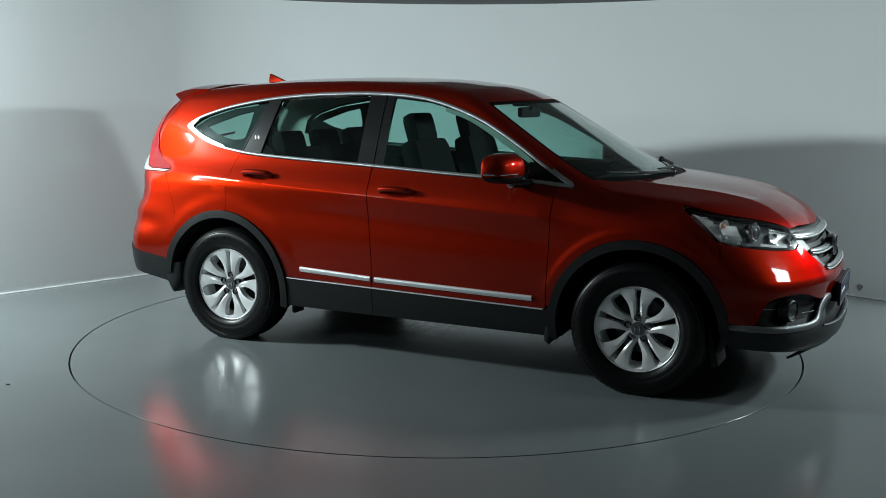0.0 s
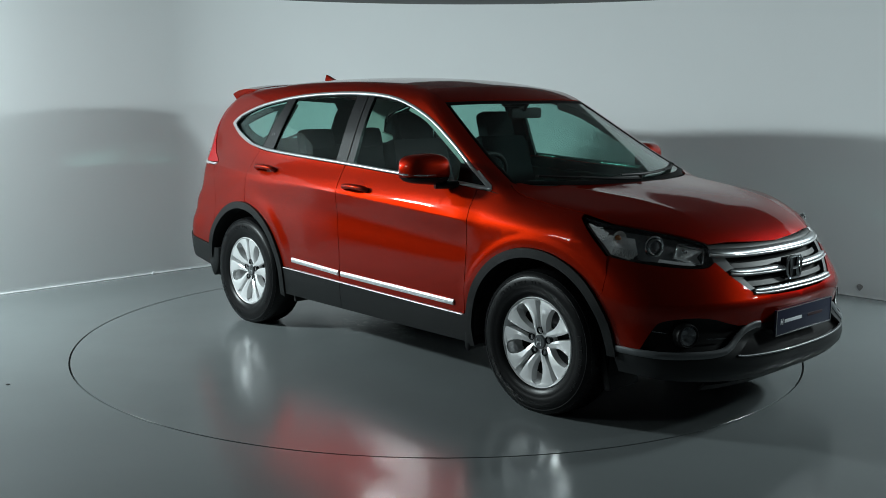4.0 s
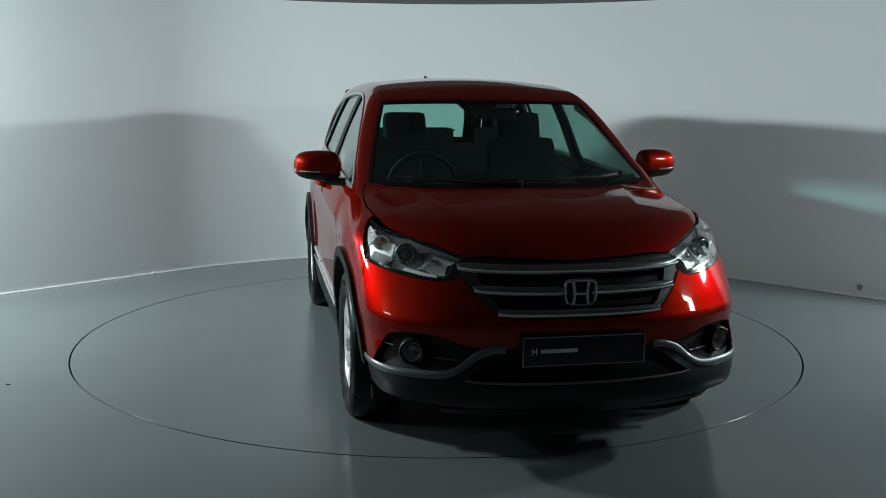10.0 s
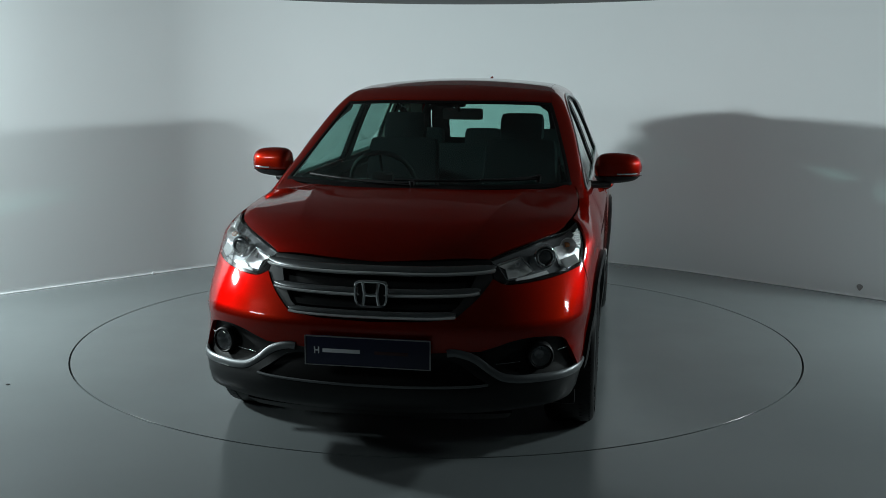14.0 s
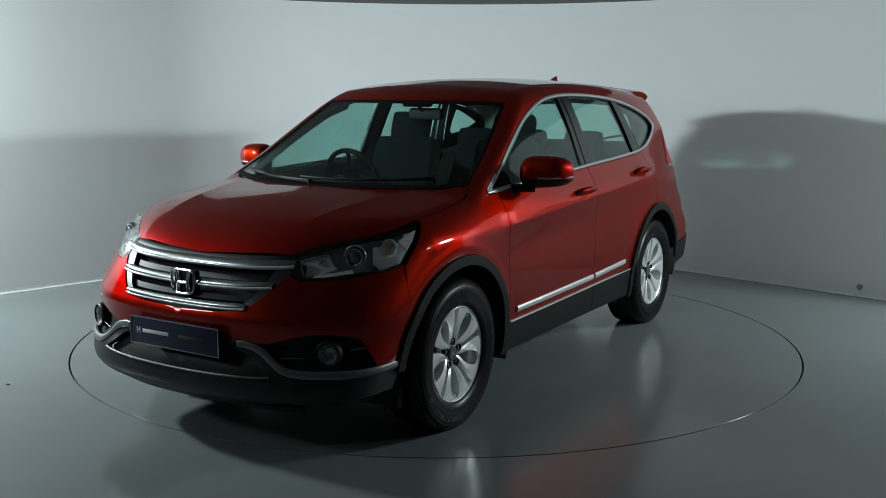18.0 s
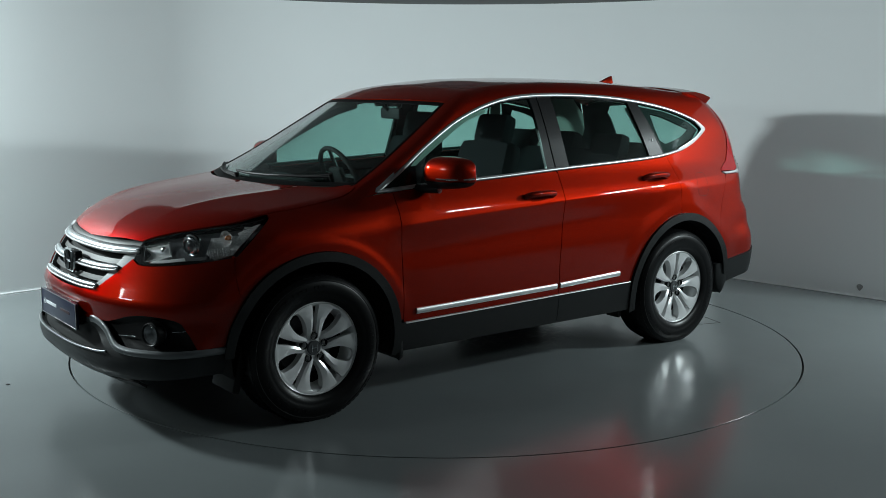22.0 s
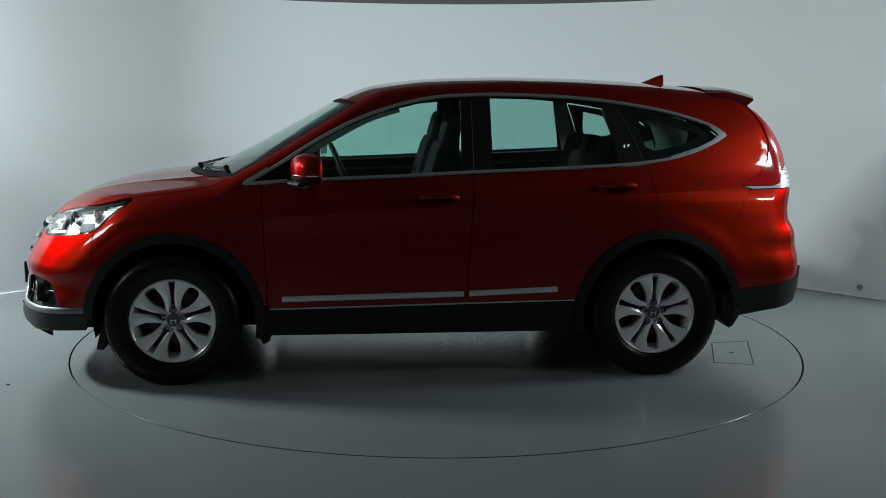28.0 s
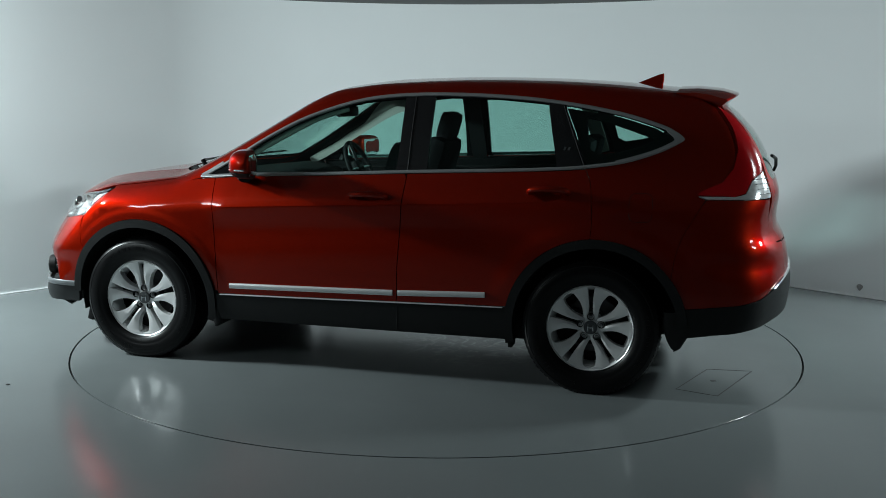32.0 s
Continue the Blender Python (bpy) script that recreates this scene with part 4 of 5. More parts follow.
    tip = np.array([(1.652, .776, .928), (1.555, .787, .962), (1.535, .789, .965), (1.60, .806, .913), (1.635, .810, .885)])
    panel("tip_reflector", CORNER, tip, REFLECTOR, lamp, gap=.001, lift=-.008, thick=.01, side=s, step=.02, label="bright ribbed reflector")
    for k in range(6):
        z = .902 + .009 * k
        band("tip_rib", CORNER, [(1.642 - .004 * k, .783 + .0 * k, z), (1.615 - .012 * k, .797 - .001 * k, z)], .004, REFLECTOR, lamp, lift=-.008, height=.006, side=s)
    for k in range(9):
        f = k / 8
        a, b = np.array((1.785 - .075 * f, .748 + .055 * f, .855 + .012 * f)), np.array((1.790 - .085 * f, .775 + .045 * f, .818 + .016 * f))
        band("flute", CORNER, np.linspace(a, b, 4), .005, REFLECTOR, lamp, lift=-.016, height=.008, side=s)
    part("reflector_cup", lathe([(.036, .014), (.032, .010), (.022, -.006), (.001, -.014)], 28), REFLECTOR, lamp, "", at(1.700, .768, .900))
    part("indicator_bulb", lathe([(.001, .016), (.009, .012), (.012, .0), (.011, -.02)], 16), AMBER, lamp, "amber bulb", at(1.700, .768, .902))


def build_grille(car, edge):
    top = np.array([(1.988, .470, .870), (2.02, .35, .868), (2.05, .2, .862), (2.062, 0, .860)])
    half = np.vstack([bend(top[::-1], 4), bend(edge, 4)])
    ring = flat(FRONT, np.vstack([half, (half * (1, -1, 1))[::-1][1:-1]]))
    back = panel("grille", FRONT, ring, VOID, car, gap=-0.016, lift=-0.045, step=.05, label="black grille with three chrome bars")
    band("grille_seal", FRONT, [(-.47 + .047 * k, .864 - .012 * math.sin(math.pi * k / 20)) for k in range(21)], .030, BLACK, back, lift=-.012, height=.008)
    # silver side frames that sweep down to the lowest bar
    frame_ = np.vstack([[(1.990, .472, .866)], edge[:3], [(2.165, .27, .650), (2.125, .335, .70), (2.085, .385, .76), (2.045, .425, .825)]])
    for s in (1, -1):
        panel("grille_frame", CORNER, frame_, DARK_CHROME, back, gap=0.0, lift=-0.006, thick=.03, side=s, step=.03, label="smoked chrome grille frame")
    for z0, z1, y1, w in ((.828, .844, .492, .034), (.746, .760, .438, .032), (.662, .670, .352, .030)):
        line = [(-y1 * math.cos(t), z1 - (z1 - z0) * math.sin(t)) for t in np.linspace(0, math.pi, 41)]
        bar = band("grille_bar", FRONT, line, w, SATIN, back, lift=-0.002, height=0.013, taper=True, label="satin chrome grille bar")
        # pale strip paints in the lit floor's reflection along the bar's underside
        band("bar_edge", FRONT, [(y, z - .40 * w) for y, z in line[1:-1]], .008, BAR_GLINT, bar, lift=.006, height=.006, label="chrome lower edge, paled as if it mirrors the floor")
    for z, w in ((.790, .022), (.708, .022)):
        y1 = np.interp(z, (.66, .85), (.33, .42))
        ring = np.array([(-y1 * math.cos(t), z - .008 * math.sin(t)) for t in np.linspace(0, math.pi, 25)])
        panel("grille_slat", FRONT, np.vstack([ring + (0, w / 2), (ring - (0, w / 2))[::-1][1:-1]]), BLACK, back, gap=0, lift=-0.022, step=.04)
    # badge: a rounded chrome frame with two uprights and a crossbar
    t = np.linspace(0, 2 * math.pi, 41)[:-1]
    fr = [(2.168, .066 * np.sign(math.cos(a)) * abs(math.cos(a)) ** .45 * (1 + .10 * math.sin(a)), .742 + .052 * np.sign(math.sin(a)) * abs(math.sin(a)) ** .45) for a in t]
    badge = part("badge", tube(fr, .0065, 8, closed=True), CHROME, back, "chrome badge in a rounded frame")
    bm = bmesh.new()
    for q in ([(.033, .788), (.026, .742), (.033, .696)], [(-.033, .788), (-.026, .742), (-.033, .696)], [(-.026, .740), (0, .738), (.026, .740)]):
        one = tube([(2.168, y, z) for y, z in q], .0085, 8)
        tmp = bpy.data.meshes.new("tmp")
        one.to_mesh(tmp)
        one.free()
        bm.from_mesh(tmp)
        bpy.data.meshes.remove(tmp)
    part("badge_bars", bm, CHROME, badge)
    bm = bmesh.new()
    box(bm, (2.125, -.062, .692), (2.162, .062, .792), .012)
    part("badge_base", bm, BLACK, badge)


def build_rear(car):
    mirror = np.array((1, -1, 1.0))
    up = on_skin(BACK, [(0, 1.545), (.35, 1.54), (.50, 1.515), (.56, 1.47)])[0]
    lamp_in = np.array([(-1.955, .545, 1.44), (-2.066, .560, 1.32), (-2.125, .560, 1.20), (-2.14, .56, 1.10), (-2.15, .56, 1.03)])
    glass_ = np.array([(-1.93, .0, 1.52), (-1.95, .40, 1.50), (-1.99, .50, 1.44), (-2.08, .52, 1.32), (-2.15, .52, 1.17), (-2.19, .47, 1.12), (-2.21, .0, 1.11)])
    ring = np.vstack([up, lamp_in, [(-2.20, .57, .90), (-2.235, .55, .80), (-2.26, 0, .78)]])
    full = np.vstack([ring, (ring * mirror)[::-1][1:-1]])
    gfull = np.vstack([glass_, (glass_ * mirror)[::-1][1:-1]])
    gate = panel("tailgate", BACK, full, PAINT, car, gap=0.002, step=.05, holes=(gfull,))
    panel("rear_window", BACK, gfull, GLASS, gate, gap=-0.004, lift=-0.006, thick=.004, step=.06, label="tinted rear window")
    low = np.array([(-1.785, .90, .480), (-1.90, .892, .492), (-2.03, .86, .512), (-2.13, .79, .540), (-2.20, .70, .575), (-2.262, .52, .618), (-2.30, .25, .64), (-2.31, 0, .64)])
    trim_hole = np.array([(q[0], q[1] * .80, max(q[2], 1.20)) for q in gfull])
    panel("tailgate_trim", BACK, full, DASH, gate, gap=0.0, lift=-.045, thick=.01, step=.06, holes=(trim_hole,))
    # painted part of the rear bumper, then the grey part
    seam = np.vstack([[(-1.86, .78, 1.030)], on_skin(SIDE, bend(REAR_SEAM, 3)[1:-1])[0], on_skin(SIDE, arc(A_R, R_OUT, 143, 163.5, 8))[0]])
    ring = np.vstack([[(-2.26, 0, .775), (-2.235, .55, .797), (-2.20, .58, .90), (-2.15, .57, 1.025), (-2.13, .68, 1.030)], seam, low[1:]])
    panel("rear_bumper", BACK_CORNER, ring, PAINT, car, gap=0.0015, both=True, step=.035, thick=.02)
    ring = np.vstack([low, [(-2.28, 0, .425), (-2.25, .35, .425), (-2.17, .62, .412), (-2.05, .78, .385), (-1.92, .86, .355), (-1.79, .88, .33)]])
    panel("lower_rear_bumper", BACK_CORNER, ring, PLASTIC, car, gap=0.001, lift=.008, both=True, step=.035, thick=.03)
    band("rear_bumper_trim", BACK_CORNER, bend(low[4:], 5), .012, CHROME, car, lift=.006, height=.006, both=True)
    for s in (1, -1):
        red = np.array([(-1.885, .56, 1.495), (-1.955, .61, 1.385), (-1.99, .65, 1.28), (-1.985, .69, 1.185), (-1.93, .72, 1.115), (-1.835, .781, 1.066), (-1.825, .786, 1.052),
                        (-1.99, .735, 1.047), (-2.035, .71, 1.062), (-2.07, .665, 1.13), (-2.128, .60, 1.17), (-2.115, .565, 1.22), (-2.066, .565, 1.32), (-1.97, .55, 1.44)])
        lamp = panel("tail_lamp", BACK_CORNER, red, RED_LENS, car, gap=0.001, lift=.004, thick=.02, side=s, step=.03, crown=.008, label="tall red and clear tail lamp")
        clear = np.array([(-1.825, .786, 1.045), (-1.99, .735, 1.045), (-2.035, .71, 1.060), (-2.07, .665, 1.128), (-2.128, .60, 1.168), (-2.15, .57, 1.035), (-2.13, .68, 1.032), (-1.87, .78, 1.030)])
        panel("lamp_backing", BACK_CORNER, red, DASH, lamp, gap=-.006, lift=-.024, thick=.008, side=s, step=.05)
        band("lamp_joint", BACK_CORNER, bend(red[:7], 5), .030, PAINT, car, lift=-.006, height=.005, side=s)
        panel("clear_lens", BACK_CORNER, clear, CLEAR_LENS, lamp, gap=0.001, lift=.006, thick=.02, side=s, step=.03, crown=.006)
        for k in range(4):
            z = 1.055 + .024 * k
            band("lens_rib", BACK_CORNER, [(-2.09 + .004 * k, .67, z), (-2.125, .625, z + .002), (-2.14, .585, z + .003)], .004, CHROME, lamp, lift=.012, height=.003, side=s)
        bm = lathe([(.001, .01), (.012, .006), (.014, -.01)], 14)
        part("bulb", bm, AMBER, lamp, "", Matrix.Translation((-2.06, .705 * s, 1.075)))
    # roof spoiler
    bm = bmesh.new()
    prof = [(-1.70, 1.600, .54), (-1.80, 1.602, .575), (-1.92, 1.590, .58), (-2.000, 1.568, .575), (-2.006, 1.560, .572), (-1.960, 1.518, .567), (-1.90, 1.498, .56), (-1.80, 1.53, .54)]
    rows = []
    for f in np.linspace(-1, 1, 25):
        drop = .018 * f ** 4
        rows.append([bm.verts.new((x + .062 * f ** 4 * (1 if x < -1.9 else .3), w * f, z - drop - .020 * f * f)) for x, z, w in prof])
    for a, b in zip(rows, rows[1:]):
        for k in range(len(prof)):
            j = (k + 1) % len(prof)
            bm.faces.new((a[k], a[j], b[j], b[k]))
    bm.faces.new(rows[0][::-1])
    bm.faces.new(rows[-1])
    bmesh.ops.recalc_face_normals(bm, faces=bm.faces)
    part("roof_spoiler", bm, PAINT, car, angle=40)
    # shark-fin aerial
    bm = bmesh.new()
    prof = [(-1.43, 1.612, .012), (-1.50, 1.640, .018), (-1.555, 1.663, .012), (-1.587, 1.672, .006), (-1.589, 1.640, .012), (-1.583, 1.600, .026), (-1.50, 1.608, .03)]
    rows = [[bm.verts.new((x, w * f, z - .004 * abs(f))) for x, z, w in prof] for f in (-1, 0, 1)]
    for a, b in zip(rows, rows[1:]):
        for k in range(len(prof)):
            bm.faces.new((a[k], a[(k + 1) % len(prof)], b[(k + 1) % len(prof)], b[k]))
    bm.faces.new(rows[0][::-1])
    bm.faces.new(rows[-1])
    bmesh.ops.recalc_face_normals(bm, faces=bm.faces)
    bmesh.ops.bevel(bm, geom=bm.edges[:], offset=.002, segments=1, affect="EDGES")
    part("aerial", bm, PAINT, car)
    # rear wiper
    part("rear_wiper", tube([(-2.215, 0, 1.13), (-2.225, .02, 1.16), (-2.215, .18, 1.21), (-2.185, .36, 1.235)], .009, 8), BLACK, car)


def build_wheel(car, x, y, s):
    """Ten-blade alloy wheel with its tyre, brake and nuts; +y of the wheel is its outer face."""
    at = Matrix.Translation((x, y, Z_HUB)) @ (Matrix() if s > 0 else Matrix.Rotation(math.pi, 4, "Z"))
    rim = part("wheel", lathe([(.222, -.11), (.200, -.09), (.193, .03), (.205, .075), (.2165, .092), (.2235, .098), (.2285, .094), (.229, .086), (.224, .07), (.221, 0), (.222, -.11)], 72), ALLOY, car, "silver ten-spoke alloy wheel", at)
    prof = [(.226, -.095), (.232, -.104), (.262, -.115), (.30, -.1185), (.33, -.1145), (.347, -.104), (.356, -.088), (.3605, -.06), (.3612, 0), (.3605, .06), (.356, .088), (.347, .104), (.332, .1135), (.328, .1125), (.324, .1145), (.30, .1185), (.275, .1175), (.272, .1155), (.262, .115), (.236, .106), (.228, .097)]
    tyre = part("tyre", lathe(prof, 96), RUBBER, rim, "black rubber tyre")
    # tread blocks round the shoulder
    bm = bmesh.new()
    for k in range(72):
        a = 2 * math.pi * k / 72
        for y0, y1 in ((.052, .100), (-.100, -.052)):
            m = Matrix.Rotation(-a, 4, "Y")
            vs = [bm.verts.new(m @ Vector(q)) for q in ((.354 if abs(y0) < .06 else .345, y0, -.011), (.354 if abs(y1) < .06 else .345, y1, -.011), (.354 if abs(y1) < .06 else .345, y1, .011), (.354 if abs(y0) < .06 else .345, y0, .011),
                                                  (.3635 if abs(y0) < .06 else .3525, y0, -.010), (.3635 if abs(y1) < .06 else .3525, y1, -.010), (.3635 if abs(y1) < .06 else .3525, y1, .010), (.3635 if abs(y0) < .06 else .3525, y0, .010))]
            for f in ((4, 5, 6, 7), (0, 1, 5, 4), (2, 3, 7, 6), (1, 2, 6, 5), (3, 0, 4, 7)):
                bm.faces.new([vs[i] for i in f])
    bmesh.ops.recalc_face_normals(bm, faces=bm.faces)
    tagged(part("tread", bm, RUBBER, tyre, smooth=False), kind="stuff")
    # raised sidewall marks
    bm = bmesh.new()
    for mid in (70, 190, 310):
        for k in range(13):
            if k in (4, 9):
                continue
            a = radians(mid - 26 + 4.3 * k)
            turn = Matrix.Rotation(-a, 4, "Y")
            box(bm, (0, 0, 0), (0.001, 0.001, 0.001))
            bm.verts.ensure_lookup_table()
            for n, v in enumerate(bm.verts[-8:]):
                i, j, l = v.co.x > .0005, v.co.y > .0005, v.co.z > .0005
                v.co = turn @ Vector((.292 + (.017 if i else 0), .1165 + (.0035 if j else 0), -.005 - .003 * (k % 2) + (.010 + .004 * (k % 3 == 0) if l else 0)))
    tagged(part("sidewall_marks", bm, RUBBER, tyre, smooth=False), kind="stuff")
    # blades: pairs that stand either side of a nut
    for k in range(5):
        for d in (1, -1):
            a0 = radians(90 + 72 * k)

            def at_polar(r, a, yy):
                t = a0 + d * radians(a)
                return (r * math.cos(t), yy, r * math.sin(t))
            bm = bmesh.new()
            # outline from hub to rim: edge by the nut slot, ridge, edge by the wide opening
            rows = []
            for r, e0, rid, e1, y0 in ((.048, 16, 26, 36, .062), (.064, 12.0, 20, 34, .068), (.084, 8.0, 15, 28.0, .074), (.108, 5.4, 12, 23.5, .079), (.135, 4.6, 10, 22.4, .083),
                                       (.160, 4.4, 13, 23.4, .087), (.184, 4.6, 16, 25.4, .090), (.199, 4.8, 17, 27.0, .091), (.207, 4.9, 18, 30.0, .092), (.2125, 5.0, 19, 36.0, .0928), (.219, 5.0, 20, 36.0, .0935)):
                rows.append([bm.verts.new(at_polar(r, e0, y0 - .034)), bm.verts.new(at_polar(r, e0 + .12 / r * .1, y0 - .002)), bm.verts.new(at_polar(r, rid, y0 + .003)), bm.verts.new(at_polar(r, e1 - .14 / r * .1, y0 - .003)), bm.verts.new(at_polar(r, e1, y0 - .044))])
            for p, q in zip(rows, rows[1:]):
                for j in range(4):
                    bm.faces.new((p[j], p[j + 1], q[j + 1], q[j]))
                bm.faces.new((p[4], p[0], q[0], q[4]))
            bmesh.ops.recalc_face_normals(bm, faces=bm.faces)
            part("spoke", bm, ALLOY, rim, angle=22)
        a = radians(90 + 72 * k)
        m = Matrix.Translation((.0575 * math.cos(a), .058, .0575 * math.sin(a)))
        part("nut_recess", lathe([(.019, .014), (.017, .016), (.0155, .008), (.0155, -.02)], 20), ALLOY_DARK, rim, "", m)
        part("wheel_nut", lathe([(.0105, -.02), (.0105, .006), (.007, .010), (.001, .011)], 6), STEEL, rim, "", m)
    part("hub", lathe([(.075, .02), (.074, .046), (.066, .058), (.040, .064), (.036, .064)], 48), ALLOY, rim)
    cap = part("centre_cap", lathe([(.036, .060), (.0355, .070), (.033, .073), (.001, .0735)], 40), material("cap_grey", (.10, .105, .11), .35, .5) if "cap_grey" not in bpy.data.materials else bpy.data.materials["cap_grey"], rim, "dark grey centre cap with a chrome mark")
    bm = bmesh.new()
    for lo, hi in (((-.016, .0730, -.018), (-.010, .0752, .018)), ((.010, .0730, -.018), (.016, .0752, .018)), ((-.011, .0730, -.003), (.011, .0752, .003))):
        box(bm, lo, hi, .0008)
    part("cap_mark", bm, CHROME, cap)
    # well behind the spokes, brake disc and caliper
    part("barrel", lathe([(.205, .05), (.196, .02), (.194, -.08), (.09, -.085), (.001, -.085)], 48), ALLOY_DARK, rim)
    part("brake_disc", lathe([(.148, -.035), (.148, -.021), (.146, -.019), (.085, -.019), (.083, .0), (.06, .004), (.001, .004)], 56), DISC, rim, "steel brake disc")
    bm = bmesh.new()
    box(bm, (.095, -.05, -.05), (.165, .012, .05), .008)
    part("brake_caliper", bm, ALLOY_DARK, rim, "", Matrix.Rotation(radians(200 if x > 0 else -20), 4, "Y"))
    return rim


def build_under(car):
    """Wheel wells, floor pan and running gear under the body."""
    bm = bmesh.new()
    box(bm, (-1.50, -.78, .24), (.86, .78, .36), .02)
    box(bm, (.84, -.52, .235), (2.0, .52, .36), .02)
    part("floor_pan", bm, VOID, car)
    bm = bmesh.new()
    box(bm, (.95, -.36, .20), (1.95, .36, .75), .03)
    part("engine_cover", bm, VOID, car)
    for s in (1, -1):
        for cx in (A_F, A_R):
            bm = bmesh.new()
            pts = [(cx + .43 * math.cos(a), .345 + .43 * math.sin(a)) for a in np.linspace(radians(-12), radians(192), 28)]
            rows = [[bm.verts.new((x, yy * s, z)) for x, z in pts] for yy in (.50, .84)]
            for k in range(len(pts) - 1):
                bm.faces.new((rows[0][k], rows[0][k + 1], rows[1][k + 1], rows[1][k]))
            bm.faces.new(rows[0])
            part("wheel_well", bm, VOID, car)
            flap = ((.885, .46), (.880, .36), (.872, .28), (.850, .232), (.825, .216), (.803, .232), (.800, .30), (.815, .46)) if cx > 0 else \
                ((-1.68, .46), (-1.682, .37), (-1.702, .31), (-1.725, .270), (-1.748, .260), (-1.77, .275), (-1.79, .31), (-1.81, .345), (-1.80, .46))
            bm = bmesh.new()
            rows = [[bm.verts.new((x, yy * s, z)) for x, z in flap] for yy in (.66, .672, .872, .884)]
            for r in (rows[0], rows[3]):
                for v in r:
                    v.co.x += .012 * (1 if v.co.x < (.845 if cx > 0 else -1.745) else -1)
            for a, b in zip(rows, rows[1:]):
                for k in range(len(flap)):
                    j = (k + 1) % len(flap)
                    bm.faces.new((a[k], a[j], b[j], b[k]))
            bm.faces.new(rows[0])
            bm.faces.new(rows[3])
            bmesh.ops.recalc_face_normals(bm, faces=bm.faces)
            part("mud_flap", bm, PLASTIC, car, angle=50)
        bm = bmesh.new()
        box(bm, (-.885, min(.70 * s, .80 * s), .195), (-.86, max(.70 * s, .80 * s), .30), .008)
        part("jacking_bracket", bm, VOID, car)
        bm = bmesh.new()
        box(bm, (1.66, min(.60 * s, .82 * s), .18), (1.70, max(.60 * s, .82 * s), .40), .01, Matrix.Rotation(radians(-14), 4, "Y"))
        part("air_deflector", bm, BLACK, car)
    part("exhaust_pipe", tube([(.9, -.1, .24), (.2, -.12, .23), (-.8, -.15, .25), (-1.6, -.35, .28), (-2.15, -.45, .30)], .03, 10), STEEL, car)
    bm = bmesh.new()
    box(bm, (-1.9, -.5, .23), (-1.55, .1, .36), .03)
    part("silencer", bm, ALLOY_DARK, car)
    for x in (A_F, A_R):
        part("axle", tube([(x, -.75, .33), (x, .75, .33)], .035, 10), VOID, car)


def build_mirror(car, s):
    """Door mirror: painted upper shell, black foot and lower shell, indicator strip."""
    def body(z0, z1):
        bm = bmesh.new()
        rows = []
        for v in np.linspace(-1, 1, 23):
            r = max((1 - abs(v) ** 4.2) ** (1 / 2.6), .22)
            up, down = .086 * r * (1 - .10 * max(v, 0)), (.089 - .026 * (v + 1) / 2) * r
            row = []
            for a in np.linspace(0, 2 * math.pi, 41)[:-1]:
                c, d = math.cos(a), math.sin(a)
                x = .606 - .055 * (v + 1) / 2 - .015 * max(v, 0) ** 2 + (.088 * abs(c) ** .85 if c > 0 else -.046 * abs(c) ** .40) * r
                z = 1.155 + (up if d > 0 else down) * np.sign(d) * abs(d) ** .70
                row.append(bm.verts.new((x, (.972 + .126 * v) * s, min(max(z, z0), z1))))
            rows.append(row)
        for a, b in zip(rows, rows[1:]):
            for j in range(40):
                bm.faces.new((a[j], a[(j + 1) % 40], b[(j + 1) % 40], b[j]))
        bm.faces.new(rows[0])
        bm.faces.new(rows[-1])
        bmesh.ops.remove_doubles(bm, verts=bm.verts, dist=.0005)
        bmesh.ops.recalc_face_normals(bm, faces=bm.faces)
        return bm
    top = part("door_mirror", body(1.118, 1.40), PAINT, car, "red door mirror with black lower shell", angle=60)
    part("lower_shell", body(1.0, 1.1175), BLACK, top, angle=60)
    part("indicator_strip", tube(bend([(.668, .965 * s, 1.132), (.652, 1.020 * s, 1.133), (.625, 1.060 * s, 1.134), (.575, 1.089 * s, 1.135), (.530, 1.093 * s, 1.135)], 4), .0055, 8), CHROME, top)
    part("mirror_foot", tube(bend([(.70, .79 * s, 1.085), (.66, .84 * s, 1.075), (.61, .92 * s, 1.075)], 5), .035, 12, flat=.6), BLACK, top)
    bm = bmesh.new()
    box(bm, (-.002, -.09, -.056), (.002, .09, .056), .0015)
    bmesh.ops.transform(bm, matrix=Matrix.Translation((.536, .970 * s, 1.156)) @ Matrix.Rotation(radians(13 * s), 4, "Z"), verts=bm.verts)
    part("mirror_glass", bm, CHROME, top)
    bm = bmesh.new()
    box(bm, (-.007, -.088, -.052), (.007, .088, .058), .006)
    bmesh.ops.transform(bm, matrix=Matrix.Translation((.5435, .972 * s, 1.154)) @ Matrix.Rotation(radians(13 * s), 4, "Z"), verts=bm.verts)
    part("mirror_bezel", bm, BLACK, top)
    panel("mirror_sail", SIDE, [(.915, 1.077), (.68, 1.085), (.66, 1.19), (.70, 1.19), (.76, 1.16), (.87, 1.10)], GLOSS_BLACK, top, gap=0.004, lift=0.0, side=s, step=.04)


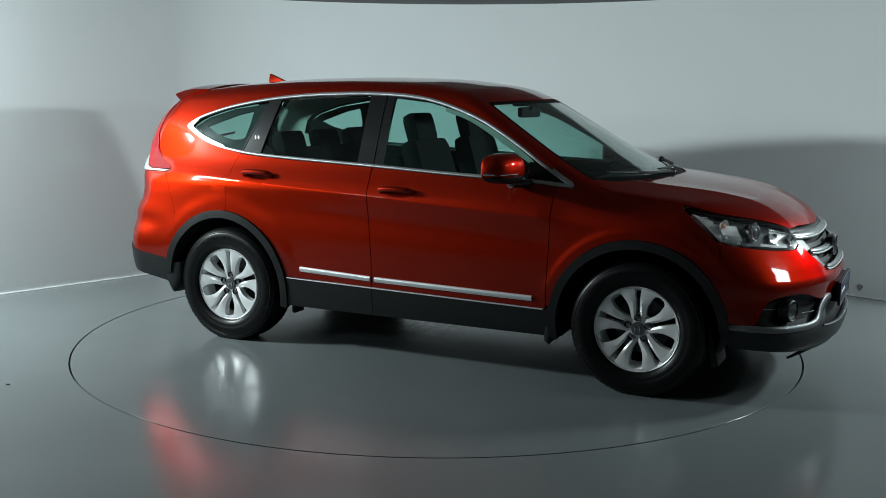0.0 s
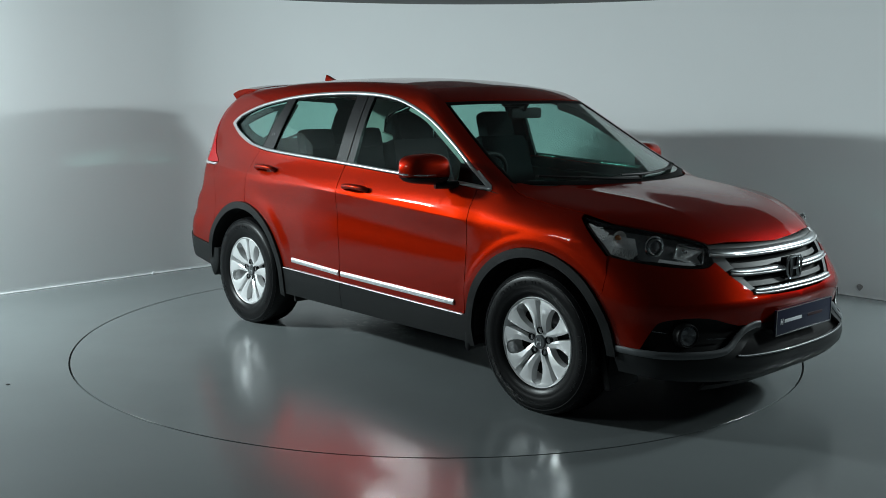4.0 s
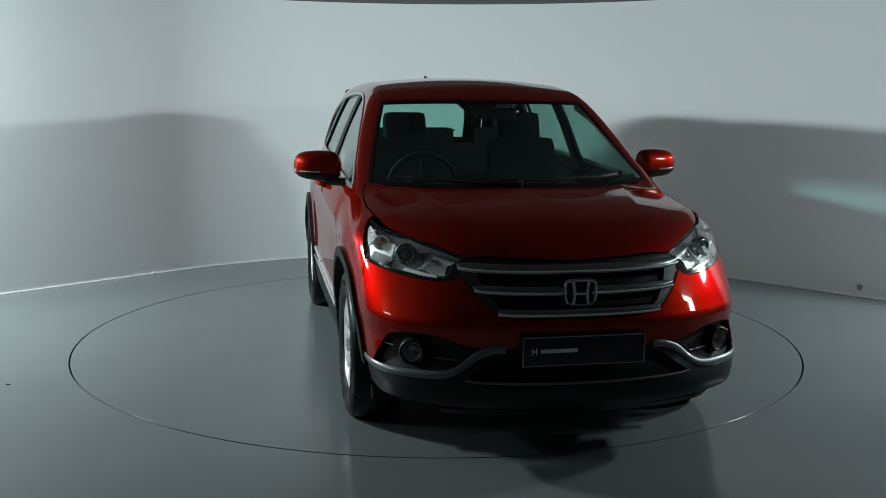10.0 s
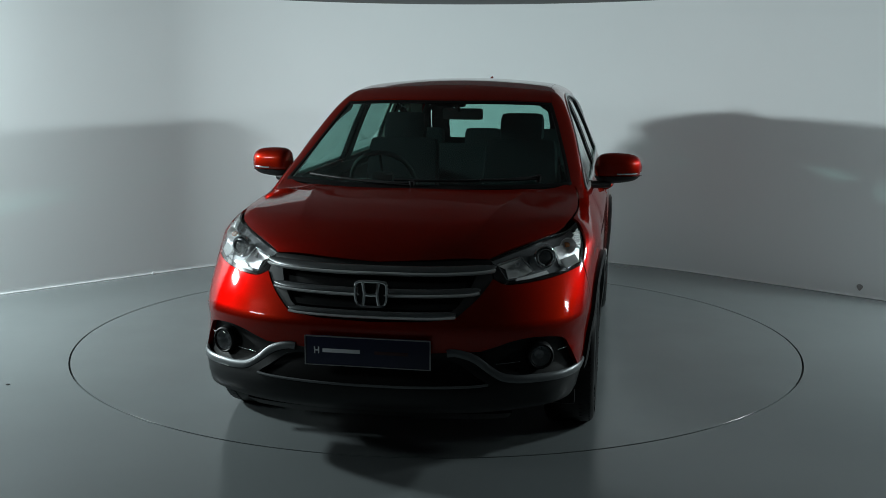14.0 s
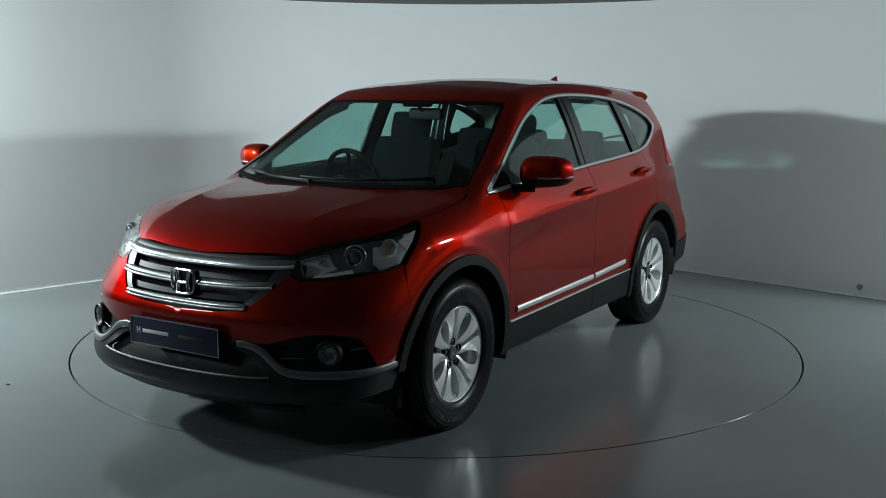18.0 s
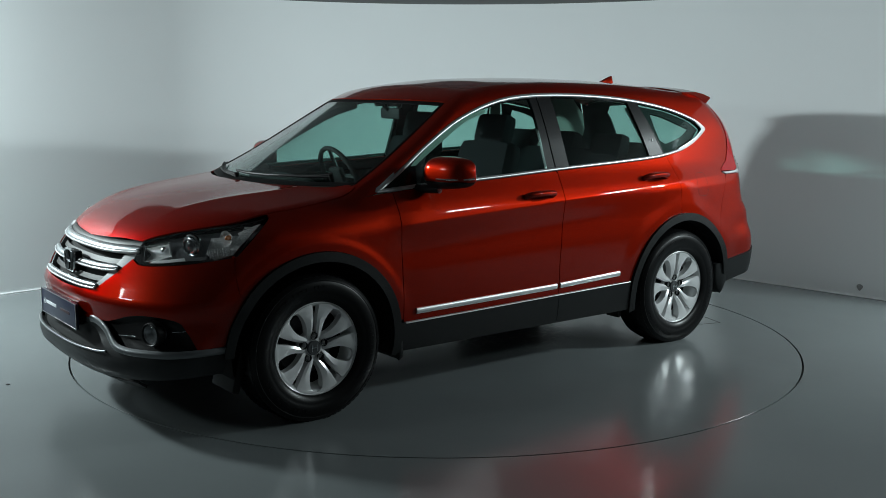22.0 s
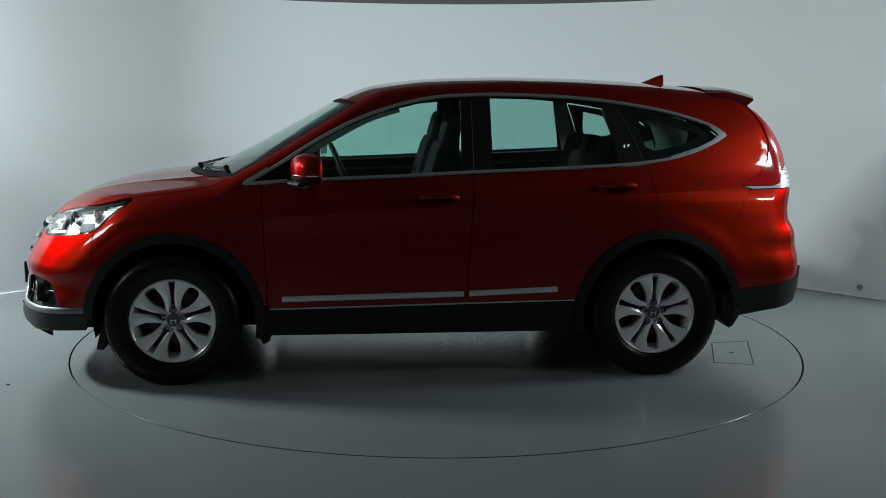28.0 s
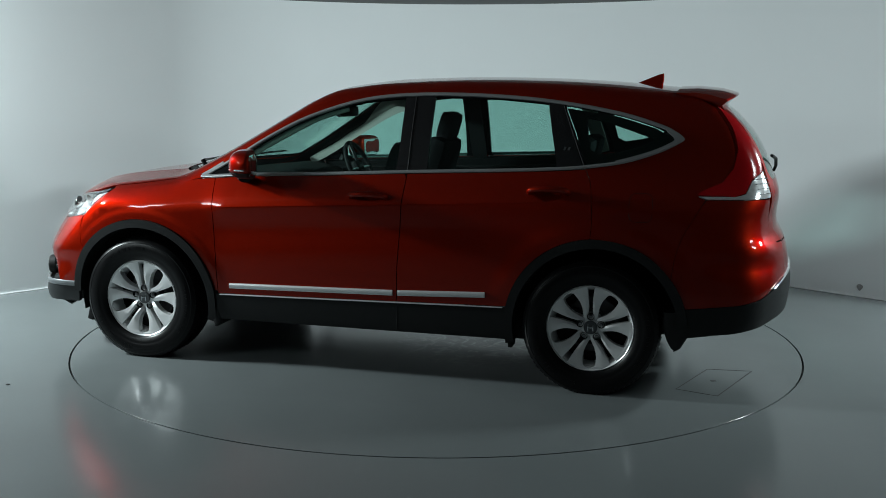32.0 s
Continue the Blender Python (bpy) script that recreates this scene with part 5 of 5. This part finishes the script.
def build_seat(car, x, y, wide, kind):
    """Fabric seat with bolsters, and head restraints on posts."""
    bm = bmesh.new()
    box(bm, (x - .06, y - wide / 2, .48), (x + .46, y + wide / 2, .68), .06)
    seat = part(kind, bm, FABRIC, car, "black fabric seat")
    bm = bmesh.new()
    lean = Matrix.Rotation(radians(-16), 4, "Y")
    box(bm, (-.07, -wide / 2 + .01, -.34), (.07, wide / 2 - .01, .36), .06)
    for v in bm.verts:
        v.co.y *= 1 - .12 * max(0, v.co.z / .32)
        v.co.x += .03 * (abs(v.co.y) / (wide / 2)) ** 3 if wide < .8 else 0
    part("backrest", bm, FABRIC, seat, "", Matrix.Translation((x - .13, y, .92 if wide < .8 else .84)) @ lean)
    for hy in ([0] if wide < .8 else [-.42, 0, .42]):
        bm = bmesh.new()
        box(bm, (-.05, -.135, -.095), (.05, .135, .095), .045)
        lift = 1.335 if wide < .8 else 1.205
        part("head_restraint", bm, FABRIC, seat, "", Matrix.Translation((x - (.235 if wide < .8 else .22), y + hy, lift)) @ lean)
        for py in (-.05, .05):
            part("post", tube([(x - .215, y + hy + py, lift - .16), (x - .235, y + hy + py, lift)], .007, 6), CHROME, seat)


def build_interior(car):
    build_seat(car, .02, -.37, .52, "driver_seat")
    build_seat(car, .02, .37, .52, "passenger_seat")
    build_seat(car, -.92, 0, 1.26, "rear_bench")
    bm = bmesh.new()
    rows = []
    prof = [(.62, .70), (.60, .93), (.66, 1.015), (.80, 1.05), (.98, 1.06), (1.12, 1.055), (1.12, .70)]
    for y in np.linspace(-.70, .70, 21):
        hump = .035 * math.exp(-((y + .37) / .17) ** 2)
        rows.append([bm.verts.new((x - .18 * (y / .7) ** 2 * (x > .9), y, z + (hump if .62 < x < .9 else 0))) for x, z in prof])
    for a, b in zip(rows, rows[1:]):
        for k in range(len(prof)):
            bm.faces.new((a[k], a[(k + 1) % len(prof)], b[(k + 1) % len(prof)], b[k]))
    bm.faces.new(rows[0])
    bm.faces.new(rows[-1])
    bmesh.ops.recalc_face_normals(bm, faces=bm.faces)
    part("dashboard", bm, DASH, car, "dark dashboard", angle=45)
    # steering wheel on the car's right
    tilt = Matrix.Translation((.40, -.37, 1.045)) @ Matrix.Rotation(radians(-65), 4, "Y")
    ring = [(.185 * math.cos(a), .185 * math.sin(a), 0) for a in np.linspace(0, 2 * math.pi, 41)[:-1]]
    wheel = part("steering_wheel", tube(ring, .015, 10, closed=True), DASH, car, "dark steering wheel with silver spokes", tilt)
    bm = bmesh.new()
    box(bm, (-.05, -.065, -.03), (.06, .065, .012), .02)
    part("airbag_cover", bm, DASH, wheel)
    for a in (90, 270, 0):
        part("wheel_spoke", tube([(.05 * math.cos(radians(a)), .05 * math.sin(radians(a)), 0), (.18 * math.cos(radians(a)), .18 * math.sin(radians(a)), 0)], .012, 8), SATIN, wheel)
    # roof lining, pillars, door cards, load cover
    half = np.array([(.36, 0), (.33, .3), (.25, .50), (-.2, .50), (-1.0, .50), (-1.65, .48), (-1.78, .3), (-1.80, 0)])
    ring = np.vstack([half, (half * (1, -1))[::-1][1:-1]])
    panel("roof_lining", TOP, ring, LINING, car, gap=0, lift=-.035, thick=.01, step=.1)
    for s in (1, -1):
        for line, w, trim in (([(-.30, 1.52), (-.31, 1.35), (-.325, 1.12)], .10, DASH), ([(-1.072, 1.49), (-1.130, 1.32), (-1.168, 1.18)], .085, LINING), ([(.10, 1.485), (.28, 1.425), (.52, 1.295), (.76, 1.155), (.93, 1.075)], .048, LINING)):
            q = np.array(line)
            d = np.gradient(bend(q, 4), axis=0)
            c = bend(q, 4)
            t = np.stack([-d[:, 1], d[:, 0]], 1) / np.linalg.norm(d, axis=1, keepdims=True)
            ring = np.vstack([c + t * w / 2, (c - t * w / 2)[::-1]])
            panel("pillar_trim", SIDE, ring, trim, car, gap=0, lift=-.026, thick=.010, side=s, step=.05)
        # hidden sheet, added to stop light coming through the door gaps
        panel("light_block_panel", SIDE, np.vstack([[(.80, 1.075)], belt_between(.78, -1.24), [(-1.26, .86), (-.9, .70), (.80, .70)]]), DASH, car, gap=.004, lift=-.036, thick=.004, side=s, step=.07)
        top_rail = roofline[(roofline[:, 0] > -1.70) & (roofline[:, 0] < .50)]
        loft("headlining_edge", on_skin(SIDE, top_rail)[0], ditch[(ditch[:, 0] > -1.66)][::-1], LINING, car, rows=6, cols=50, lift=-.018, thick=.004, side=s)
        panel("door_card", SIDE, [(.80, 1.06), (-.29, 1.09), (-1.2, 1.13), (-1.2, .85), (-.88, .45), (.80, .43)], DASH, car, gap=0, lift=-.075, thick=.02, side=s, step=.09)
        panel("rear_pillar_trim", SIDE, [(-1.45, 1.53), (-1.80, 1.52), (-1.95, 1.40), (-2.02, 1.25), (-1.98, 1.08), (-1.80, 1.05), (-1.78, 1.22), (-1.735, 1.33), (-1.66, 1.41)], LINING, car, gap=0, lift=-.022, thick=.008, side=s, step=.06)
        hole = np.array([(-1.245, 1.442), (-1.36, 1.418), (-1.48, 1.378), (-1.60, 1.335), (-1.52, 1.295), (-1.42, 1.268), (-1.32, 1.252), (-1.270, 1.275), (-1.252, 1.35)])
        panel("quarter_trim", SIDE, [(-1.13, 1.49), (-1.40, 1.45), (-1.60, 1.39), (-1.70, 1.33), (-1.60, 1.26), (-1.45, 1.21), (-1.25, 1.18), (-1.19, 1.36)], DASH, car, gap=0, lift=-.030, thick=.012, side=s, step=.05, holes=(hole,))
        panel("load_side_trim", SIDE, [(-1.22, 1.15), (-1.45, 1.18), (-1.75, 1.25), (-1.85, 1.0), (-1.8, .85), (-1.2, .86)], LINING, car, gap=0, lift=-.06, thick=.02, side=s, step=.08)
    bm = bmesh.new()
    box(bm, (-1.95, -.58, .96), (-1.25, .58, .985), .008)
    part("load_cover", bm, DASH, car)
    bm = bmesh.new()
    box(bm, (-1.95, -.62, .40), (1.05, .62, .47), .02)
    part("cabin_floor", bm, VOID, car)
    bm = bmesh.new()
    box(bm, (.30, -.04, 1.40), (.34, .20, 1.465), .018, Matrix.Rotation(radians(-8), 4, "Z"))
    mir = part("rear_view_mirror", bm, DASH, car)
    part("mirror_stalk", tube([(.335, .06, 1.45), (.37, .04, 1.50)], .012, 8), BLACK, mir)
    bm = bmesh.new()
    box(bm, (.26, -.07, 1.47), (.35, .09, 1.512), .015)
    part("sensor_housing", bm, BLACK, car)
    # front wipers lie along the foot of the windscreen
    for line in ([(.58, 1.128), (.40, 1.116), (.1, 1.110), (-.12, 1.112)], [(-.02, 1.100), (-.3, 1.104), (-.60, 1.120)]):
        q, n, _ = on_skin(FRONT, bend(line, 6))
        arm = part("wiper", tube([tuple(v) for v in q + n * .016], .006, 8), BLACK, car)
        arm_at = q[:9] + n[:9] * np.linspace(.006, .018, 9)[:, None]
        part("wiper_arm", tube([tuple(v) for v in arm_at], .012, 8, flat=.6), BLACK, arm)
        part("wiper_pivot", tube([tuple(q[0] - n[0] * .01), tuple(q[0] + n[0] * .026)], .013, 14), BLACK, arm)
        part("wiper_blade", tube([tuple(v) for v in q + n * .008 + np.array((-.012, 0, .008))], .005, 6), BLACK, arm)


def build_car():
    car = tagged(new("car"), "red metallic five-door family car parked on the turntable", "car")
    build_body(car)
    build_front(car)
    build_rear(car)
    for x in (1.31, -1.31):
        for s in (1, -1):
            build_wheel(car, x, .785 * s, s)
            build_mirror(car, s) if x > 0 else None
    build_under(car)
    build_interior(car)
    return car


build_room()
build_marks()
TURNTABLE = build_turntable()
CAR = build_car()


def motions():
    """The turntable carries the car round at an even 5.29 degrees a second."""
    rows = [2.0 * k for k in range(17)]
    walk(TURNTABLE, [(t, pose(0, 0, 0, 0, 0, -5.2875 * t)) for t in rows])
    walk(CAR, [(t, pose(0, 0, 0, 0, 0, 333.62 - 5.2875 * t) @ Matrix.Translation((.198, .158, 0))) for t in rows])


motions()
